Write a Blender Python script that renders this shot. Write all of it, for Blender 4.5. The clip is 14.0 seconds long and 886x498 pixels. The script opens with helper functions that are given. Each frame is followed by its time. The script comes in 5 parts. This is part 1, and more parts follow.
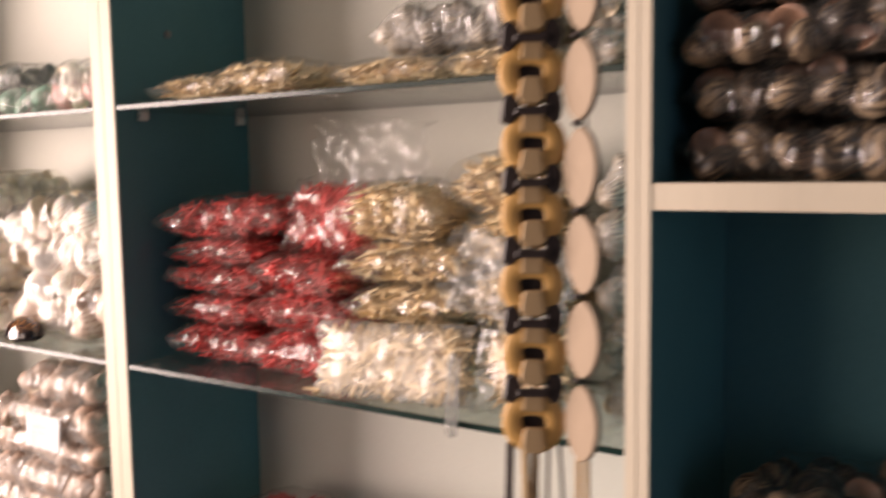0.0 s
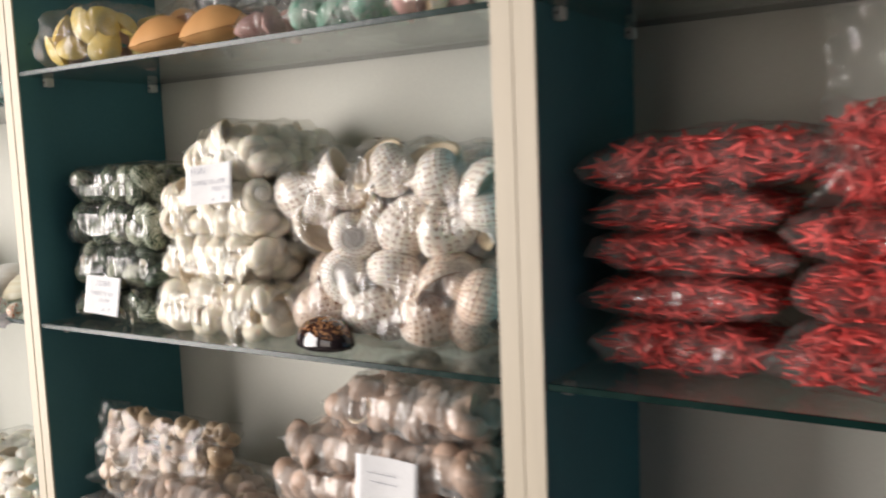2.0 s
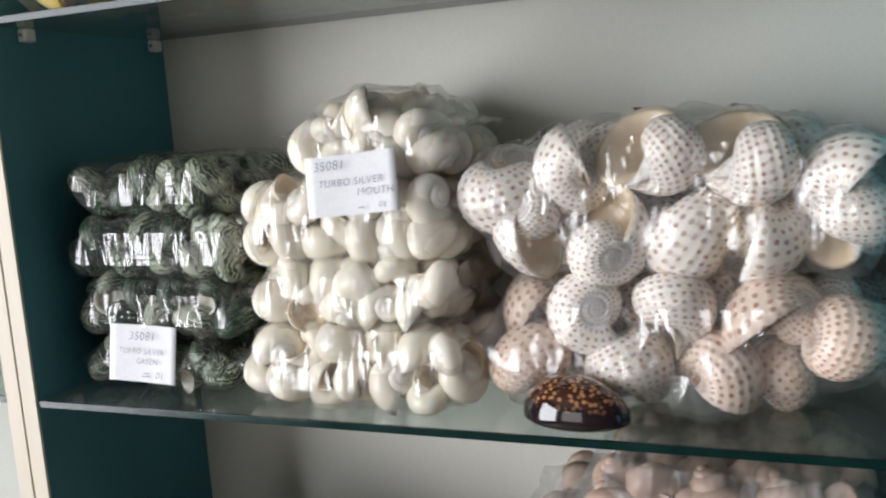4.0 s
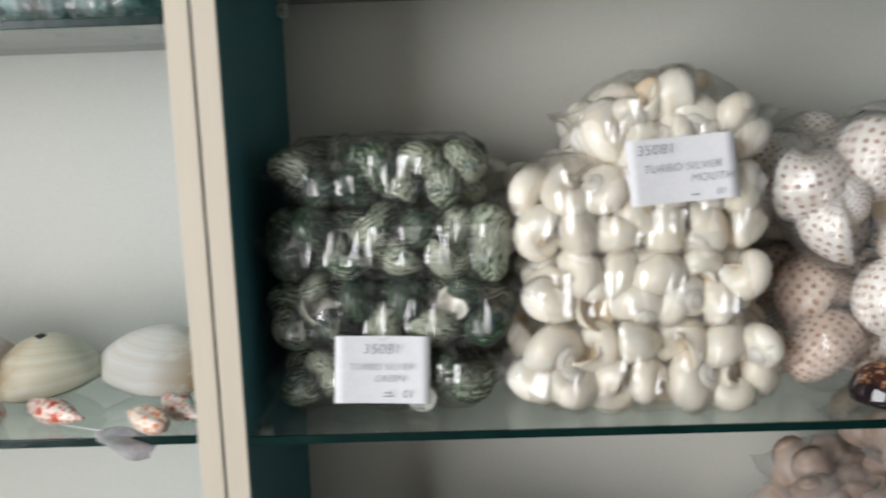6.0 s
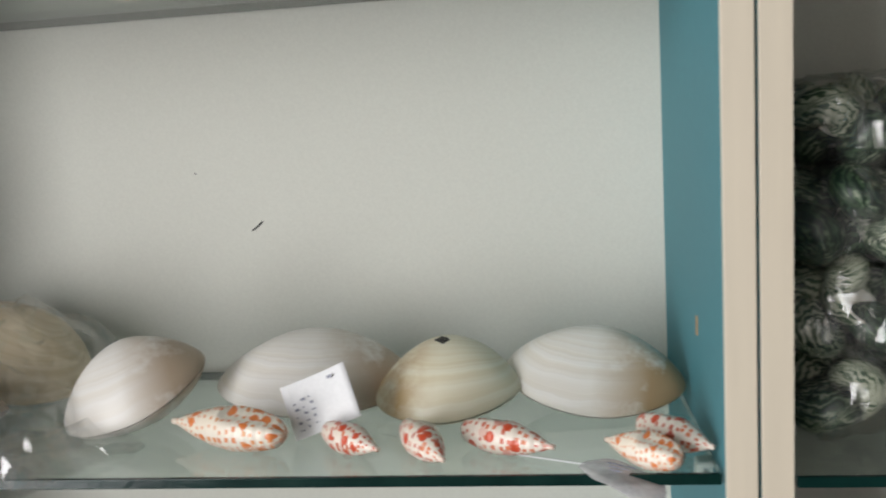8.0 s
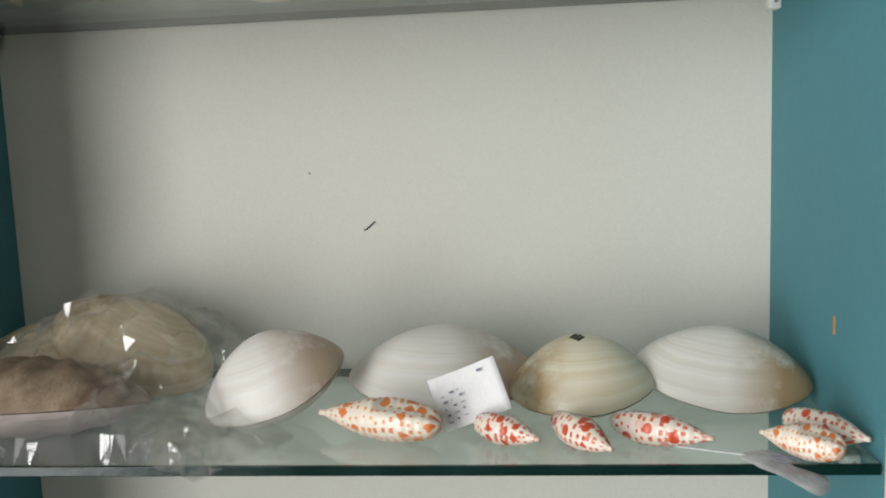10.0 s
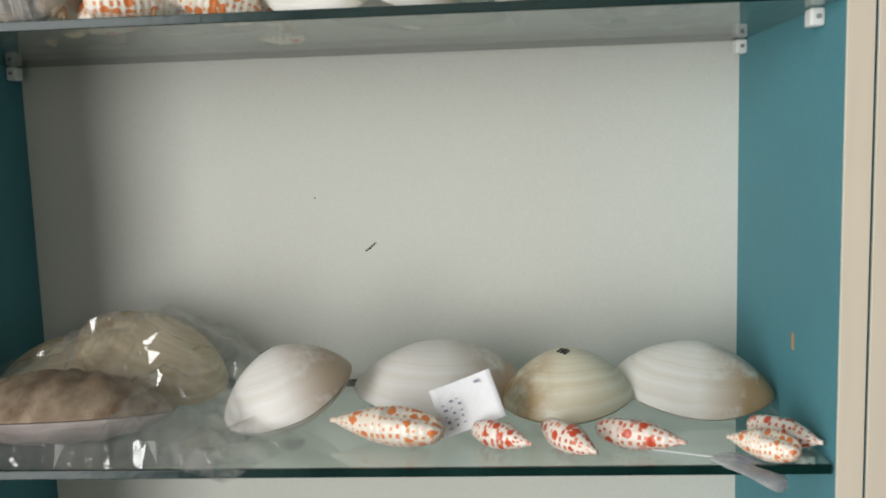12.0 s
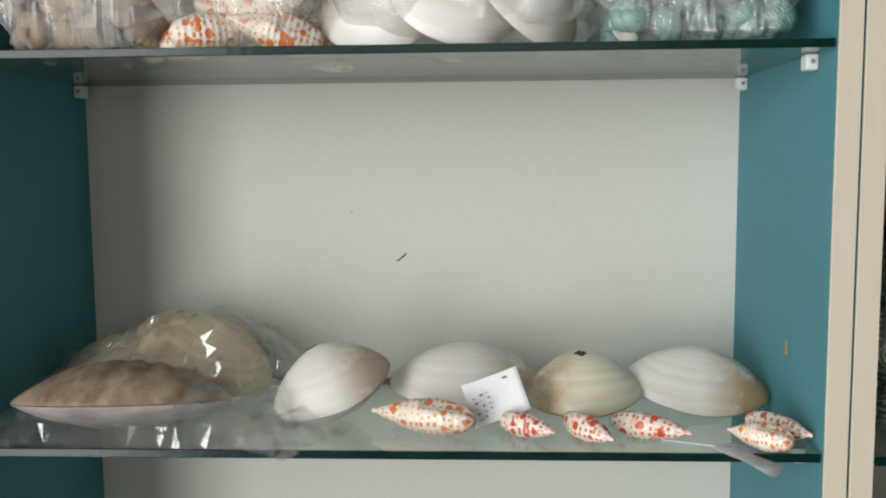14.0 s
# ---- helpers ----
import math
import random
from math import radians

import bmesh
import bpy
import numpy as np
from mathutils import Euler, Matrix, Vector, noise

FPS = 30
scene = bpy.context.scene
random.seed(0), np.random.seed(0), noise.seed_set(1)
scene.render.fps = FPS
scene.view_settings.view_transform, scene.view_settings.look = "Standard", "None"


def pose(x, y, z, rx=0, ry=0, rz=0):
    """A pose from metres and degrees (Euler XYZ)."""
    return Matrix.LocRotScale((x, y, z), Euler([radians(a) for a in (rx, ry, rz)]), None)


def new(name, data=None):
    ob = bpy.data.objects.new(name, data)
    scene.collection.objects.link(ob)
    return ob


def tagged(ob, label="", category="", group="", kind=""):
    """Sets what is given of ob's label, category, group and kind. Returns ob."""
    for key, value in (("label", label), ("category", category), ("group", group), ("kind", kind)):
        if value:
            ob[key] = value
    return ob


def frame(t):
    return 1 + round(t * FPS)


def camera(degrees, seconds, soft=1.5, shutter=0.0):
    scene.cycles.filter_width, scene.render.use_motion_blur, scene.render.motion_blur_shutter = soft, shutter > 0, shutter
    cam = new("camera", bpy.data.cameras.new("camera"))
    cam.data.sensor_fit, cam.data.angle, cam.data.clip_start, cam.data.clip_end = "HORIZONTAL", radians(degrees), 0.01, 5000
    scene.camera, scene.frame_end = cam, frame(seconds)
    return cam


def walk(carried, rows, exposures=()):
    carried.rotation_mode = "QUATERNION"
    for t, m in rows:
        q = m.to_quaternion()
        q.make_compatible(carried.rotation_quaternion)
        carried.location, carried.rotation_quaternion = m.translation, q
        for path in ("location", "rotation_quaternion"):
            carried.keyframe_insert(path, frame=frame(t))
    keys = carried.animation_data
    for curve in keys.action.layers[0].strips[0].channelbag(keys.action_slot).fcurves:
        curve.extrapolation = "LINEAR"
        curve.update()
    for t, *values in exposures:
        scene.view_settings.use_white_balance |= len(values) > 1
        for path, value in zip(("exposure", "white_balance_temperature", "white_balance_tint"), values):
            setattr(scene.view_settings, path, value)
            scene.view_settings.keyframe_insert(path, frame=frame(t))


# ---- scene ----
LENS = 54.14
ROWS = [
    (0.0, 1.9725, -0.8142, 1.4404, 33.07, -5.31, 0.85),
    (0.5, 1.8038, -0.8010, 1.4130, 35.73, -7.97, 0.76),
    (1.0, 1.6034, -0.8326, 1.4086, 33.42, -7.89, 1.04),
    (1.5, 1.4529, -0.8249, 1.3866, 31.86, -6.53, 1.67),
    (2.0, 1.2567, -0.7736, 1.3845, 32.81, -5.96, 2.23),
    (2.5, 1.1004, -0.7375, 1.3903, 32.06, -5.96, 2.88),
    (5.0, 0.4535, -0.6298, 1.4213, 9.68, -10.00, 2.13),
    (5.5, 0.3130, -0.6582, 1.4089, 4.52, -8.86, 1.48),
    (6.0, 0.1818, -0.6860, 1.4178, 0.81, -9.12, 1.92),
    (6.5, 0.0860, -0.6920, 1.4044, 1.38, -8.22, 2.32),
    (7.0, -0.0351, -0.6416, 1.3981, 3.23, -8.37, 2.13),
    (7.5, -0.0925, -0.5500, 1.3914, 6.73, -8.75, 3.39),
    (8.0, -0.1392, -0.5233, 1.3792, 6.90, -8.18, 3.47),
    (8.5, -0.1962, -0.5352, 1.3779, 5.35, -7.85, 2.74),
    (9.0, -0.2401, -0.5483, 1.3696, 5.55, -7.05, 2.52),
    (11.5, -0.2793, -0.5965, 1.3948, 3.89, -7.57, 1.76),
    (12.0, -0.2848, -0.6279, 1.3989, 3.41, -6.90, 1.78),
    (12.5, -0.2935, -0.6617, 1.3978, 2.54, -6.21, 1.29),
    (13.0, -0.3028, -0.6940, 1.4035, 2.25, -6.11, 1.07),
    (13.5, -0.3164, -0.7098, 1.4058, 2.18, -6.04, 0.81),
    (14.0, -0.3236, -0.7165, 1.3998, 2.65, -5.58, 0.46),
]
cam = camera(LENS, 14.0, soft=2.0, shutter=0.5)
walk(cam, [(t, pose(x, y, z, 90 + pitch, roll, yaw)) for t, x, y, z, yaw, pitch, roll in ROWS],
     [(0.0, 0.36, 8000, 30), (0.5, -0.22, 7900, 24), (1.0, -0.24, 7500, 22), (1.5, -0.24, 7150, 18), (2.5, -0.38, 6550, 13), (5.0, -0.58, 6050, 12),
      (6.0, -0.82, 6200, 11), (6.5, -0.98, 6250, 11), (7.5, -0.95, 6300, 11), (9.0, -0.92, 6400, 9), (14.0, -0.92, 6320, 8)])

# ---- world and light ----
world = bpy.data.worlds.new("sky")
scene.world = world
world.use_nodes = True
wn = world.node_tree.nodes
sky = wn.new("ShaderNodeTexSky")
sky.sky_type, sky.sun_disc = "NISHITA", False
sky.sun_elevation, sky.sun_rotation = radians(45), radians(200)
world.node_tree.links.new(sky.outputs[0], wn["Background"].inputs[0])
wn["Background"].inputs[1].default_value = 0.05


def area_lamp(name, m, sx, sy, watts, colour):
    data = bpy.data.lights.new(name, "AREA")
    data.shape, data.size, data.size_y, data.energy, data.color = "RECTANGLE", sx, sy, watts, colour
    new(name, data).matrix_basis = m


# daylight of the shop window beside the shelving; blue fill added at the other end
area_lamp("window_daylight", pose(-1.47, -1.95, 1.35, 90, 0, -90), 2.0, 1.9, 188, (1.0, 0.985, 0.965))
area_lamp("door_daylight", pose(4.12, -1.7, 1.25, 90, 0, 90), 0.9, 1.9, 4.0, (0.26, 0.58, 1.0))

# warm frontal fill, added to lift the shaded backs of the bays
area_lamp("rear_window_daylight", pose(-0.35, -3.34, 1.40, 90, 0, 0), 1.5, 1.6, 20, (1.0, 0.93, 0.85))


# ---- materials ----
def mat(name):
    m = bpy.data.materials.new(name)
    m.use_nodes = True
    return m, m.node_tree.nodes, m.node_tree.links, m.node_tree.nodes["Principled BSDF"]


def put(node, **values):
    for key, value in values.items():
        node.inputs[key.replace("_", " ")].default_value = value
    return node


def ramp(nodes, stops):
    r = nodes.new("ShaderNodeValToRGB")
    e = r.color_ramp.elements
    e[0].position, e[0].color = stops[0][0], (*stops[0][1], 1)
    e[1].position, e[1].color = stops[-1][0], (*stops[-1][1], 1)
    for p, c in stops[1:-1]:
        k = e.new(p)
        k.color = (*c, 1)
    return r


def mixed(nodes, links, a, b, fac):
    n = nodes.new("ShaderNodeMix")
    n.data_type = "RGBA"
    for sock, v in ((n.inputs[6], a), (n.inputs[7], b), (n.inputs[0], fac)):
        if isinstance(v, (int, float)):
            sock.default_value = v
        elif isinstance(v, tuple):
            sock.default_value = (*v, 1)
        else:
            links.new(v, sock)
    return n.outputs[2]


def noise_tex(nodes, links, scale, detail=4, coord="Object", stretch=(1, 1, 1), rough=0.55):
    c, mp, n = nodes.new("ShaderNodeTexCoord"), nodes.new("ShaderNodeMapping"), nodes.new("ShaderNodeTexNoise")
    mp.inputs["Scale"].default_value = stretch
    links.new(c.outputs[coord], mp.inputs[0])
    links.new(mp.outputs[0], n.inputs["Vector"])
    put(n, Scale=scale, Detail=detail, Roughness=rough)
    return n


def bumped(nodes, links, bsdf, height, strength, distance=0.002):
    b = nodes.new("ShaderNodeBump")
    put(b, Strength=strength, Distance=distance)
    links.new(height, b.inputs["Height"])
    links.new(b.outputs[0], bsdf.inputs["Normal"])


def surface(name, light, dark, rough=0.5, scale=9, fine=120, bump=0.15, stretch=(1, 1, 1), coat=0.0, random_tone=0.0, spec=0.5):
    """A coloured surface with broad stains, fine grain and relief."""
    m, n, l, p = mat(name)
    broad, grain = noise_tex(n, l, scale, 5, stretch=stretch), noise_tex(n, l, fine, 3, stretch=stretch)
    r = ramp(n, [(0.3, dark), (0.68, light)])
    l.new(broad.outputs[0], r.inputs[0])
    tone = n.new("ShaderNodeMapRange")
    put(tone, To_Min=0.9, To_Max=1.06)
    l.new(grain.outputs[0], tone.inputs[0])
    hsv = n.new("ShaderNodeHueSaturation")
    l.new(r.outputs[0], hsv.inputs["Color"])
    if random_tone:
        info, mul, mr = n.new("ShaderNodeObjectInfo"), n.new("ShaderNodeMath"), n.new("ShaderNodeMapRange")
        mul.operation = "MULTIPLY"
        put(mr, To_Min=1 - random_tone, To_Max=1 + random_tone * 0.5)
        l.new(info.outputs["Random"], mr.inputs[0])
        l.new(mr.outputs[0], mul.inputs[0])
        l.new(tone.outputs[0], mul.inputs[1])
        l.new(mul.outputs[0], hsv.inputs["Value"])
    else:
        l.new(tone.outputs[0], hsv.inputs["Value"])
    l.new(hsv.outputs[0], p.inputs["Base Color"])
    rr = n.new("ShaderNodeMapRange")
    put(rr, To_Min=max(0.03, rough - 0.08), To_Max=min(1, rough + 0.1))
    l.new(broad.outputs[0], rr.inputs[0])
    l.new(rr.outputs[0], p.inputs["Roughness"])
    p.inputs["Coat Weight"].default_value = coat
    p.inputs["Coat Roughness"].default_value = 0.12
    p.inputs["Specular IOR Level"].default_value = spec
    if bump:
        bumped(n, l, p, grain.outputs[0], bump, 0.001)
    return m


TEAL = surface("teal_paint", (0.084, 0.252, 0.292), (0.069, 0.215, 0.25), 0.58, 4, 160, 0.12, spec=0.25)
CREAM = surface("cream_laminate", (0.68, 0.605, 0.485), (0.62, 0.545, 0.43), 0.5, 5, 90, 0.1, (1, 1, 0.08))
BACK = surface("off_white_board", (0.64, 0.635, 0.575), (0.61, 0.605, 0.545), 0.6, 2.5, 420, 0.08)
PLASTER = surface("grey_plaster", (0.085, 0.08, 0.075), (0.06, 0.057, 0.053), 0.85, 1.5, 60, 0.2)
CEILING = surface("ceiling_paint", (0.15, 0.147, 0.14), (0.12, 0.118, 0.11), 0.9, 1.2, 40, 0.2)
FLOOR = surface("floor_tile", (0.10, 0.085, 0.07), (0.07, 0.06, 0.05), 0.35, 3, 50, 0.1)
WHITE_PLASTIC = surface("white_plastic", (0.8, 0.8, 0.77), (0.74, 0.74, 0.7), 0.35, 30, 200, 0.05)
STEEL = surface("screw_steel", (0.3, 0.3, 0.3), (0.22, 0.22, 0.22), 0.35, 40, 200, 0.05)
PAPER = surface("white_paper", (0.84, 0.84, 0.85), (0.79, 0.79, 0.8), 0.8, 20, 300, 0.1)
INK = surface("grey_blue_ink", (0.24, 0.25, 0.32), (0.18, 0.19, 0.26), 0.6, 60, 300, 0)
BLACK_INK = surface("black_ink", (0.02, 0.02, 0.02), (0.015, 0.015, 0.015), 0.6, 60, 300, 0)
SCRATCH = surface("bare_scratch", (0.55, 0.3, 0.1), (0.4, 0.2, 0.07), 0.7, 80, 300, 0)


def gloss_weight(n, l, least, most, power, normal=None):
    """How mirror-like a thin clear sheet is: little head-on, much at a grazing angle, alike from both sides."""
    w, p, r = n.new("ShaderNodeLayerWeight"), n.new("ShaderNodeMath"), n.new("ShaderNodeMapRange")
    w.inputs["Blend"].default_value = 0.5
    p.operation = "POWER"
    p.inputs[1].default_value = power
    put(r, To_Min=least, To_Max=most)
    l.new(w.outputs["Facing"], p.inputs[0])
    l.new(p.outputs[0], r.inputs[0])
    if normal is not None:
        l.new(normal, w.inputs["Normal"])
    return r


def glass_mat():
    m, n, l, p = mat("shelf_glass")
    n.remove(p)
    t, g, mix = (n.new(k) for k in ("ShaderNodeBsdfTransparent", "ShaderNodeBsdfGlossy", "ShaderNodeMixShader"))
    f = gloss_weight(n, l, 0.045, 0.9, 4.5)
    t.inputs[0].default_value = (0.90, 0.955, 0.935, 1)
    g.inputs["Roughness"].default_value = 0.03
    smear = noise_tex(n, l, 14, 5)
    film, add, mr = n.new("ShaderNodeBsdfDiffuse"), n.new("ShaderNodeMixShader"), n.new("ShaderNodeMapRange")
    film.inputs[0].default_value = (0.6, 0.65, 0.62, 1)
    put(mr, From_Min=0.35, From_Max=0.75, To_Min=0.03, To_Max=0.14)
    l.new(smear.outputs[0], mr.inputs[0])
    l.new(mr.outputs[0], add.inputs[0])
    l.new(t.outputs[0], add.inputs[1])
    l.new(film.outputs[0], add.inputs[2])
    l.new(f.outputs[0], mix.inputs[0])
    l.new(add.outputs[0], mix.inputs[1])
    l.new(g.outputs[0], mix.inputs[2])
    l.new(mix.outputs[0], n["Material Output"].inputs[0])
    return m


GLASS = glass_mat()
GLASS_EDGE = surface("green_glass_edge", (0.004, 0.026, 0.022), (0.002, 0.016, 0.014), 0.2, 30, 150, 0.25, spec=0.3)


def film_mat(name, haze, crinkle, tint=(0.985, 0.985, 0.98), scale=24, least=0.095, sheen=0.11):
    """Clear crinkled plastic film."""
    m, n, l, p = mat(name)
    n.remove(p)
    t, g, mix, haz, d = (n.new(k) for k in ("ShaderNodeBsdfTransparent", "ShaderNodeBsdfGlossy", "ShaderNodeMixShader",
                                            "ShaderNodeMixShader", "ShaderNodeBsdfDiffuse"))
    t.inputs[0].default_value = (*tint, 1)
    d.inputs[0].default_value = (0.8, 0.8, 0.78, 1)
    g.inputs["Roughness"].default_value = sheen
    big, small = noise_tex(n, l, scale, 4, stretch=(1, 1, 1.8), rough=0.6), noise_tex(n, l, scale * 3.5, 2)
    s = n.new("ShaderNodeMath")
    s.operation = "MULTIPLY_ADD"
    s.inputs[1].default_value = 0.3
    l.new(small.outputs[0], s.inputs[0])
    l.new(big.outputs[0], s.inputs[2])
    b = n.new("ShaderNodeBump")
    put(b, Strength=crinkle, Distance=0.012)
    l.new(s.outputs[0], b.inputs["Height"])
    l.new(b.outputs[0], g.inputs["Normal"])
    f = gloss_weight(n, l, least, 0.48, 3.5, b.outputs[0])
    mr = n.new("ShaderNodeMapRange")
    put(mr, From_Min=0.35, From_Max=0.7, To_Min=haze * 0.4, To_Max=haze * 1.8)
    l.new(big.outputs[0], mr.inputs[0])
    l.new(mr.outputs[0], haz.inputs[0])
    l.new(t.outputs[0], haz.inputs[1])
    l.new(d.outputs[0], haz.inputs[2])
    l.new(f.outputs[0], mix.inputs[0])
    l.new(haz.outputs[0], mix.inputs[1])
    l.new(g.outputs[0], mix.inputs[2])
    l.new(mix.outputs[0], n["Material Output"].inputs[0])
    return m


FILM = film_mat("clear_film", 0.05, 0.5, least=0.06, sheen=0.14)
FILM_PEARL = film_mat("milky_clear_film", 0.06, 0.12, tint=(0.995, 0.99, 0.97), least=0.10, sheen=0.15)
FILM_TUN = film_mat("thick_clear_film", 0.065, 0.15, least=0.075, sheen=0.15)
FILM_STAR = film_mat("crisp_clear_film", 0.05, 0.5, scale=12, least=0.045, sheen=0.15)
FILM_CLAM = film_mat("crumpled_clear_film", 0.07, 0.15, scale=14, least=0.12, sheen=0.09)
TAG_FILM = film_mat("cloudy_lavender_film", 0.38, 0.05, tint=(0.93, 0.90, 0.96), least=0.03, sheen=0.3)
FILM_CLEAR = film_mat("very_clear_film", 0.02, 0.45, least=0.05)
FILM_HAZY = film_mat("hazy_film", 0.2, 0.4, least=0.04)
FILM_MID = film_mat("slightly_cloudy_film", 0.17, 0.15, scale=22, least=0.065, sheen=0.22)
FILM_GREEN = film_mat("creased_clear_film", 0.03, 0.15, scale=22, least=0.09, sheen=0.12)
FILM_SOFT = film_mat("cloudy_film", 0.26, 0.22, scale=14, least=0.05, sheen=0.2)


def patterned(name, base, spot, spot2, sx, sy, size, randomness=0.25, square=False, rough=0.4, base2=None, coat=0.15, blotch=None):
    """A pale shell with rows of spots that follow its growth."""
    m, n, l, p = mat(name)
    c, mp, v = n.new("ShaderNodeTexCoord"), n.new("ShaderNodeMapping"), n.new("ShaderNodeTexVoronoi")
    mp.inputs["Scale"].default_value = (sx, sy, 1)
    l.new(c.outputs["UV"], mp.inputs[0])
    v.voronoi_dimensions = "2D"
    v.distance = "CHEBYCHEV" if square else "EUCLIDEAN"
    put(v, Scale=1.0, Randomness=randomness)
    l.new(mp.outputs[0], v.inputs["Vector"])
    nz = noise_tex(n, l, 5, 4)
    wob = n.new("ShaderNodeMath")
    wob.operation = "MULTIPLY_ADD"
    wob.inputs[1].default_value = 0.5 if square else 0.35
    l.new(nz.outputs[0], wob.inputs[0])
    l.new(v.outputs["Distance"], wob.inputs[2])
    off = 0.25 if square else 0.175
    k = n.new("ShaderNodeMapRange")
    put(k, From_Min=size + off - 0.03, From_Max=size + off + 0.03, To_Min=1.0, To_Max=0.0)
    l.new(wob.outputs[0], k.inputs[0])
    fade, kf = n.new("ShaderNodeMapRange"), n.new("ShaderNodeMath")
    put(fade, From_Min=0.35, From_Max=0.6, To_Min=0.9 if square else 0.45, To_Max=1.0)
    kf.operation = "MULTIPLY"
    l.new(nz.outputs[0], fade.inputs[0])
    l.new(fade.outputs[0], kf.inputs[0])
    l.new(k.outputs[0], kf.inputs[1])
    spots = mixed(n, l, spot, spot2, v.outputs["Color"])
    broad = noise_tex(n, l, 2.5, 4)
    ground = mixed(n, l, base, base2 or tuple(x * 0.86 for x in base), broad.outputs[0])
    coloured = mixed(n, l, ground, spots, kf.outputs[0])
    if blotch:
        v2, mp3, pick, near, both = (n.new(k2) for k2 in ("ShaderNodeTexVoronoi", "ShaderNodeMapping", "ShaderNodeMapRange", "ShaderNodeMapRange", "ShaderNodeMath"))
        info, shift = n.new("ShaderNodeObjectInfo"), n.new("ShaderNodeCombineXYZ")
        hop = n.new("ShaderNodeMath")
        hop.operation = "MULTIPLY"
        hop.inputs[1].default_value = 37.0
        l.new(info.outputs["Random"], hop.inputs[0])
        l.new(hop.outputs[0], shift.inputs[0])
        l.new(hop.outputs[0], shift.inputs[1])
        mp3.inputs["Scale"].default_value = (sx * 0.8, sy * 0.62, 1)
        l.new(shift.outputs[0], mp3.inputs["Location"])
        l.new(shift.outputs[0], mp.inputs["Location"])
        l.new(c.outputs["UV"], mp3.inputs[0])
        v2.voronoi_dimensions = "2D"
        put(v2, Scale=1.0, Randomness=0.9)
        l.new(mp3.outputs[0], v2.inputs["Vector"])
        put(pick, From_Min=0.63, From_Max=0.67)
        put(near, From_Min=0.36, From_Max=0.42, To_Min=1.0, To_Max=0.0)
        l.new(v2.outputs["Color"], pick.inputs[0])
        l.new(v2.outputs["Distance"], near.inputs[0])
        both.operation = "MULTIPLY"
        l.new(pick.outputs[0], both.inputs[0])
        l.new(near.outputs[0], both.inputs[1])
        coloured = mixed(n, l, coloured, blotch, both.outputs[0])
    l.new(coloured, p.inputs["Base Color"])
    p.inputs["Roughness"].default_value = rough
    p.inputs["Coat Weight"].default_value = coat
    p.inputs["Coat Roughness"].default_value = 0.15
    ribs = n.new("ShaderNodeTexWave")
    mp2 = n.new("ShaderNodeMapping")
    mp2.inputs["Scale"].default_value = (0.001, sy, 1)
    l.new(c.outputs["UV"], mp2.inputs[0])
    l.new(mp2.outputs[0], ribs.inputs["Vector"])
    ribs.bands_direction = "Y"
    put(ribs, Scale=0.3, Distortion=0.3)
    bumped(n, l, p, ribs.outputs[0], 0.3, 0.0015)
    return m


SPOTTED = patterned("spotted_tun_shell", (0.92, 0.895, 0.86), (0.34, 0.18, 0.12), (0.50, 0.33, 0.25), 26, 22, 0.25, 0.3, base2=(0.87, 0.79, 0.70))
SPOTTED_PINK = patterned("pinkish_spotted_tun_shell", (0.86, 0.76, 0.67), (0.33, 0.15, 0.09), (0.48, 0.28, 0.19), 26, 22, 0.26, 0.3, base2=(0.74, 0.56, 0.44))
MITER = patterned("orange_spotted_miter_shell", (0.88, 0.84, 0.78), (0.70, 0.19, 0.05), (0.78, 0.36, 0.12), 12, 16, 0.21, 0.5, True, 0.35, base2=(0.85, 0.72, 0.56), blotch=(0.74, 0.22, 0.06))
MITER_RED = patterned("red_blotched_miter_shell", (0.86, 0.80, 0.73), (0.50, 0.06, 0.025), (0.74, 0.2, 0.06), 10, 13, 0.22, 0.6, True, 0.35, base2=(0.84, 0.70, 0.58), blotch=(0.60, 0.08, 0.03))


def banded(name, a, b, c2, ru, rv, distortion, rough=0.45, coat=0.1):
    m, n, l, p = mat(name)
    c, mp, w = n.new("ShaderNodeTexCoord"), n.new("ShaderNodeMapping"), n.new("ShaderNodeTexWave")
    mp.inputs["Scale"].default_value = (ru, rv, 1)
    l.new(c.outputs["UV"], mp.inputs[0])
    l.new(mp.outputs[0], w.inputs["Vector"])
    w.bands_direction = "DIAGONAL"
    put(w, Scale=1.0, Distortion=distortion, Detail=3.0, Detail_Scale=1.6)
    r = ramp(n, [(0.34, a), (0.5, b), (0.66, c2)])
    info, sh = n.new("ShaderNodeObjectInfo"), n.new("ShaderNodeMath")
    sh.operation = "MULTIPLY_ADD"
    sh.inputs[1].default_value = 0.3
    sub = n.new("ShaderNodeMath")
    sub.inputs[1].default_value = -0.15
    mot, blend = noise_tex(n, l, 1.0, 4, "UV", (ru * 0.55, rv * 0.8, 1)), n.new("ShaderNodeMix")
    blend.inputs[0].default_value = 0.74
    l.new(w.outputs["Fac"], blend.inputs[2])
    l.new(mot.outputs[0], blend.inputs[3])
    l.new(blend.outputs[0], sub.inputs[0])
    l.new(info.outputs["Random"], sh.inputs[0])
    l.new(sub.outputs[0], sh.inputs[2])
    l.new(sh.outputs[0], r.inputs[0])
    l.new(r.outputs[0], p.inputs["Base Color"])
    p.inputs["Roughness"].default_value = rough
    p.inputs["Coat Weight"].default_value = coat
    bumped(n, l, p, w.outputs["Fac"], 0.25, 0.001)
    return m


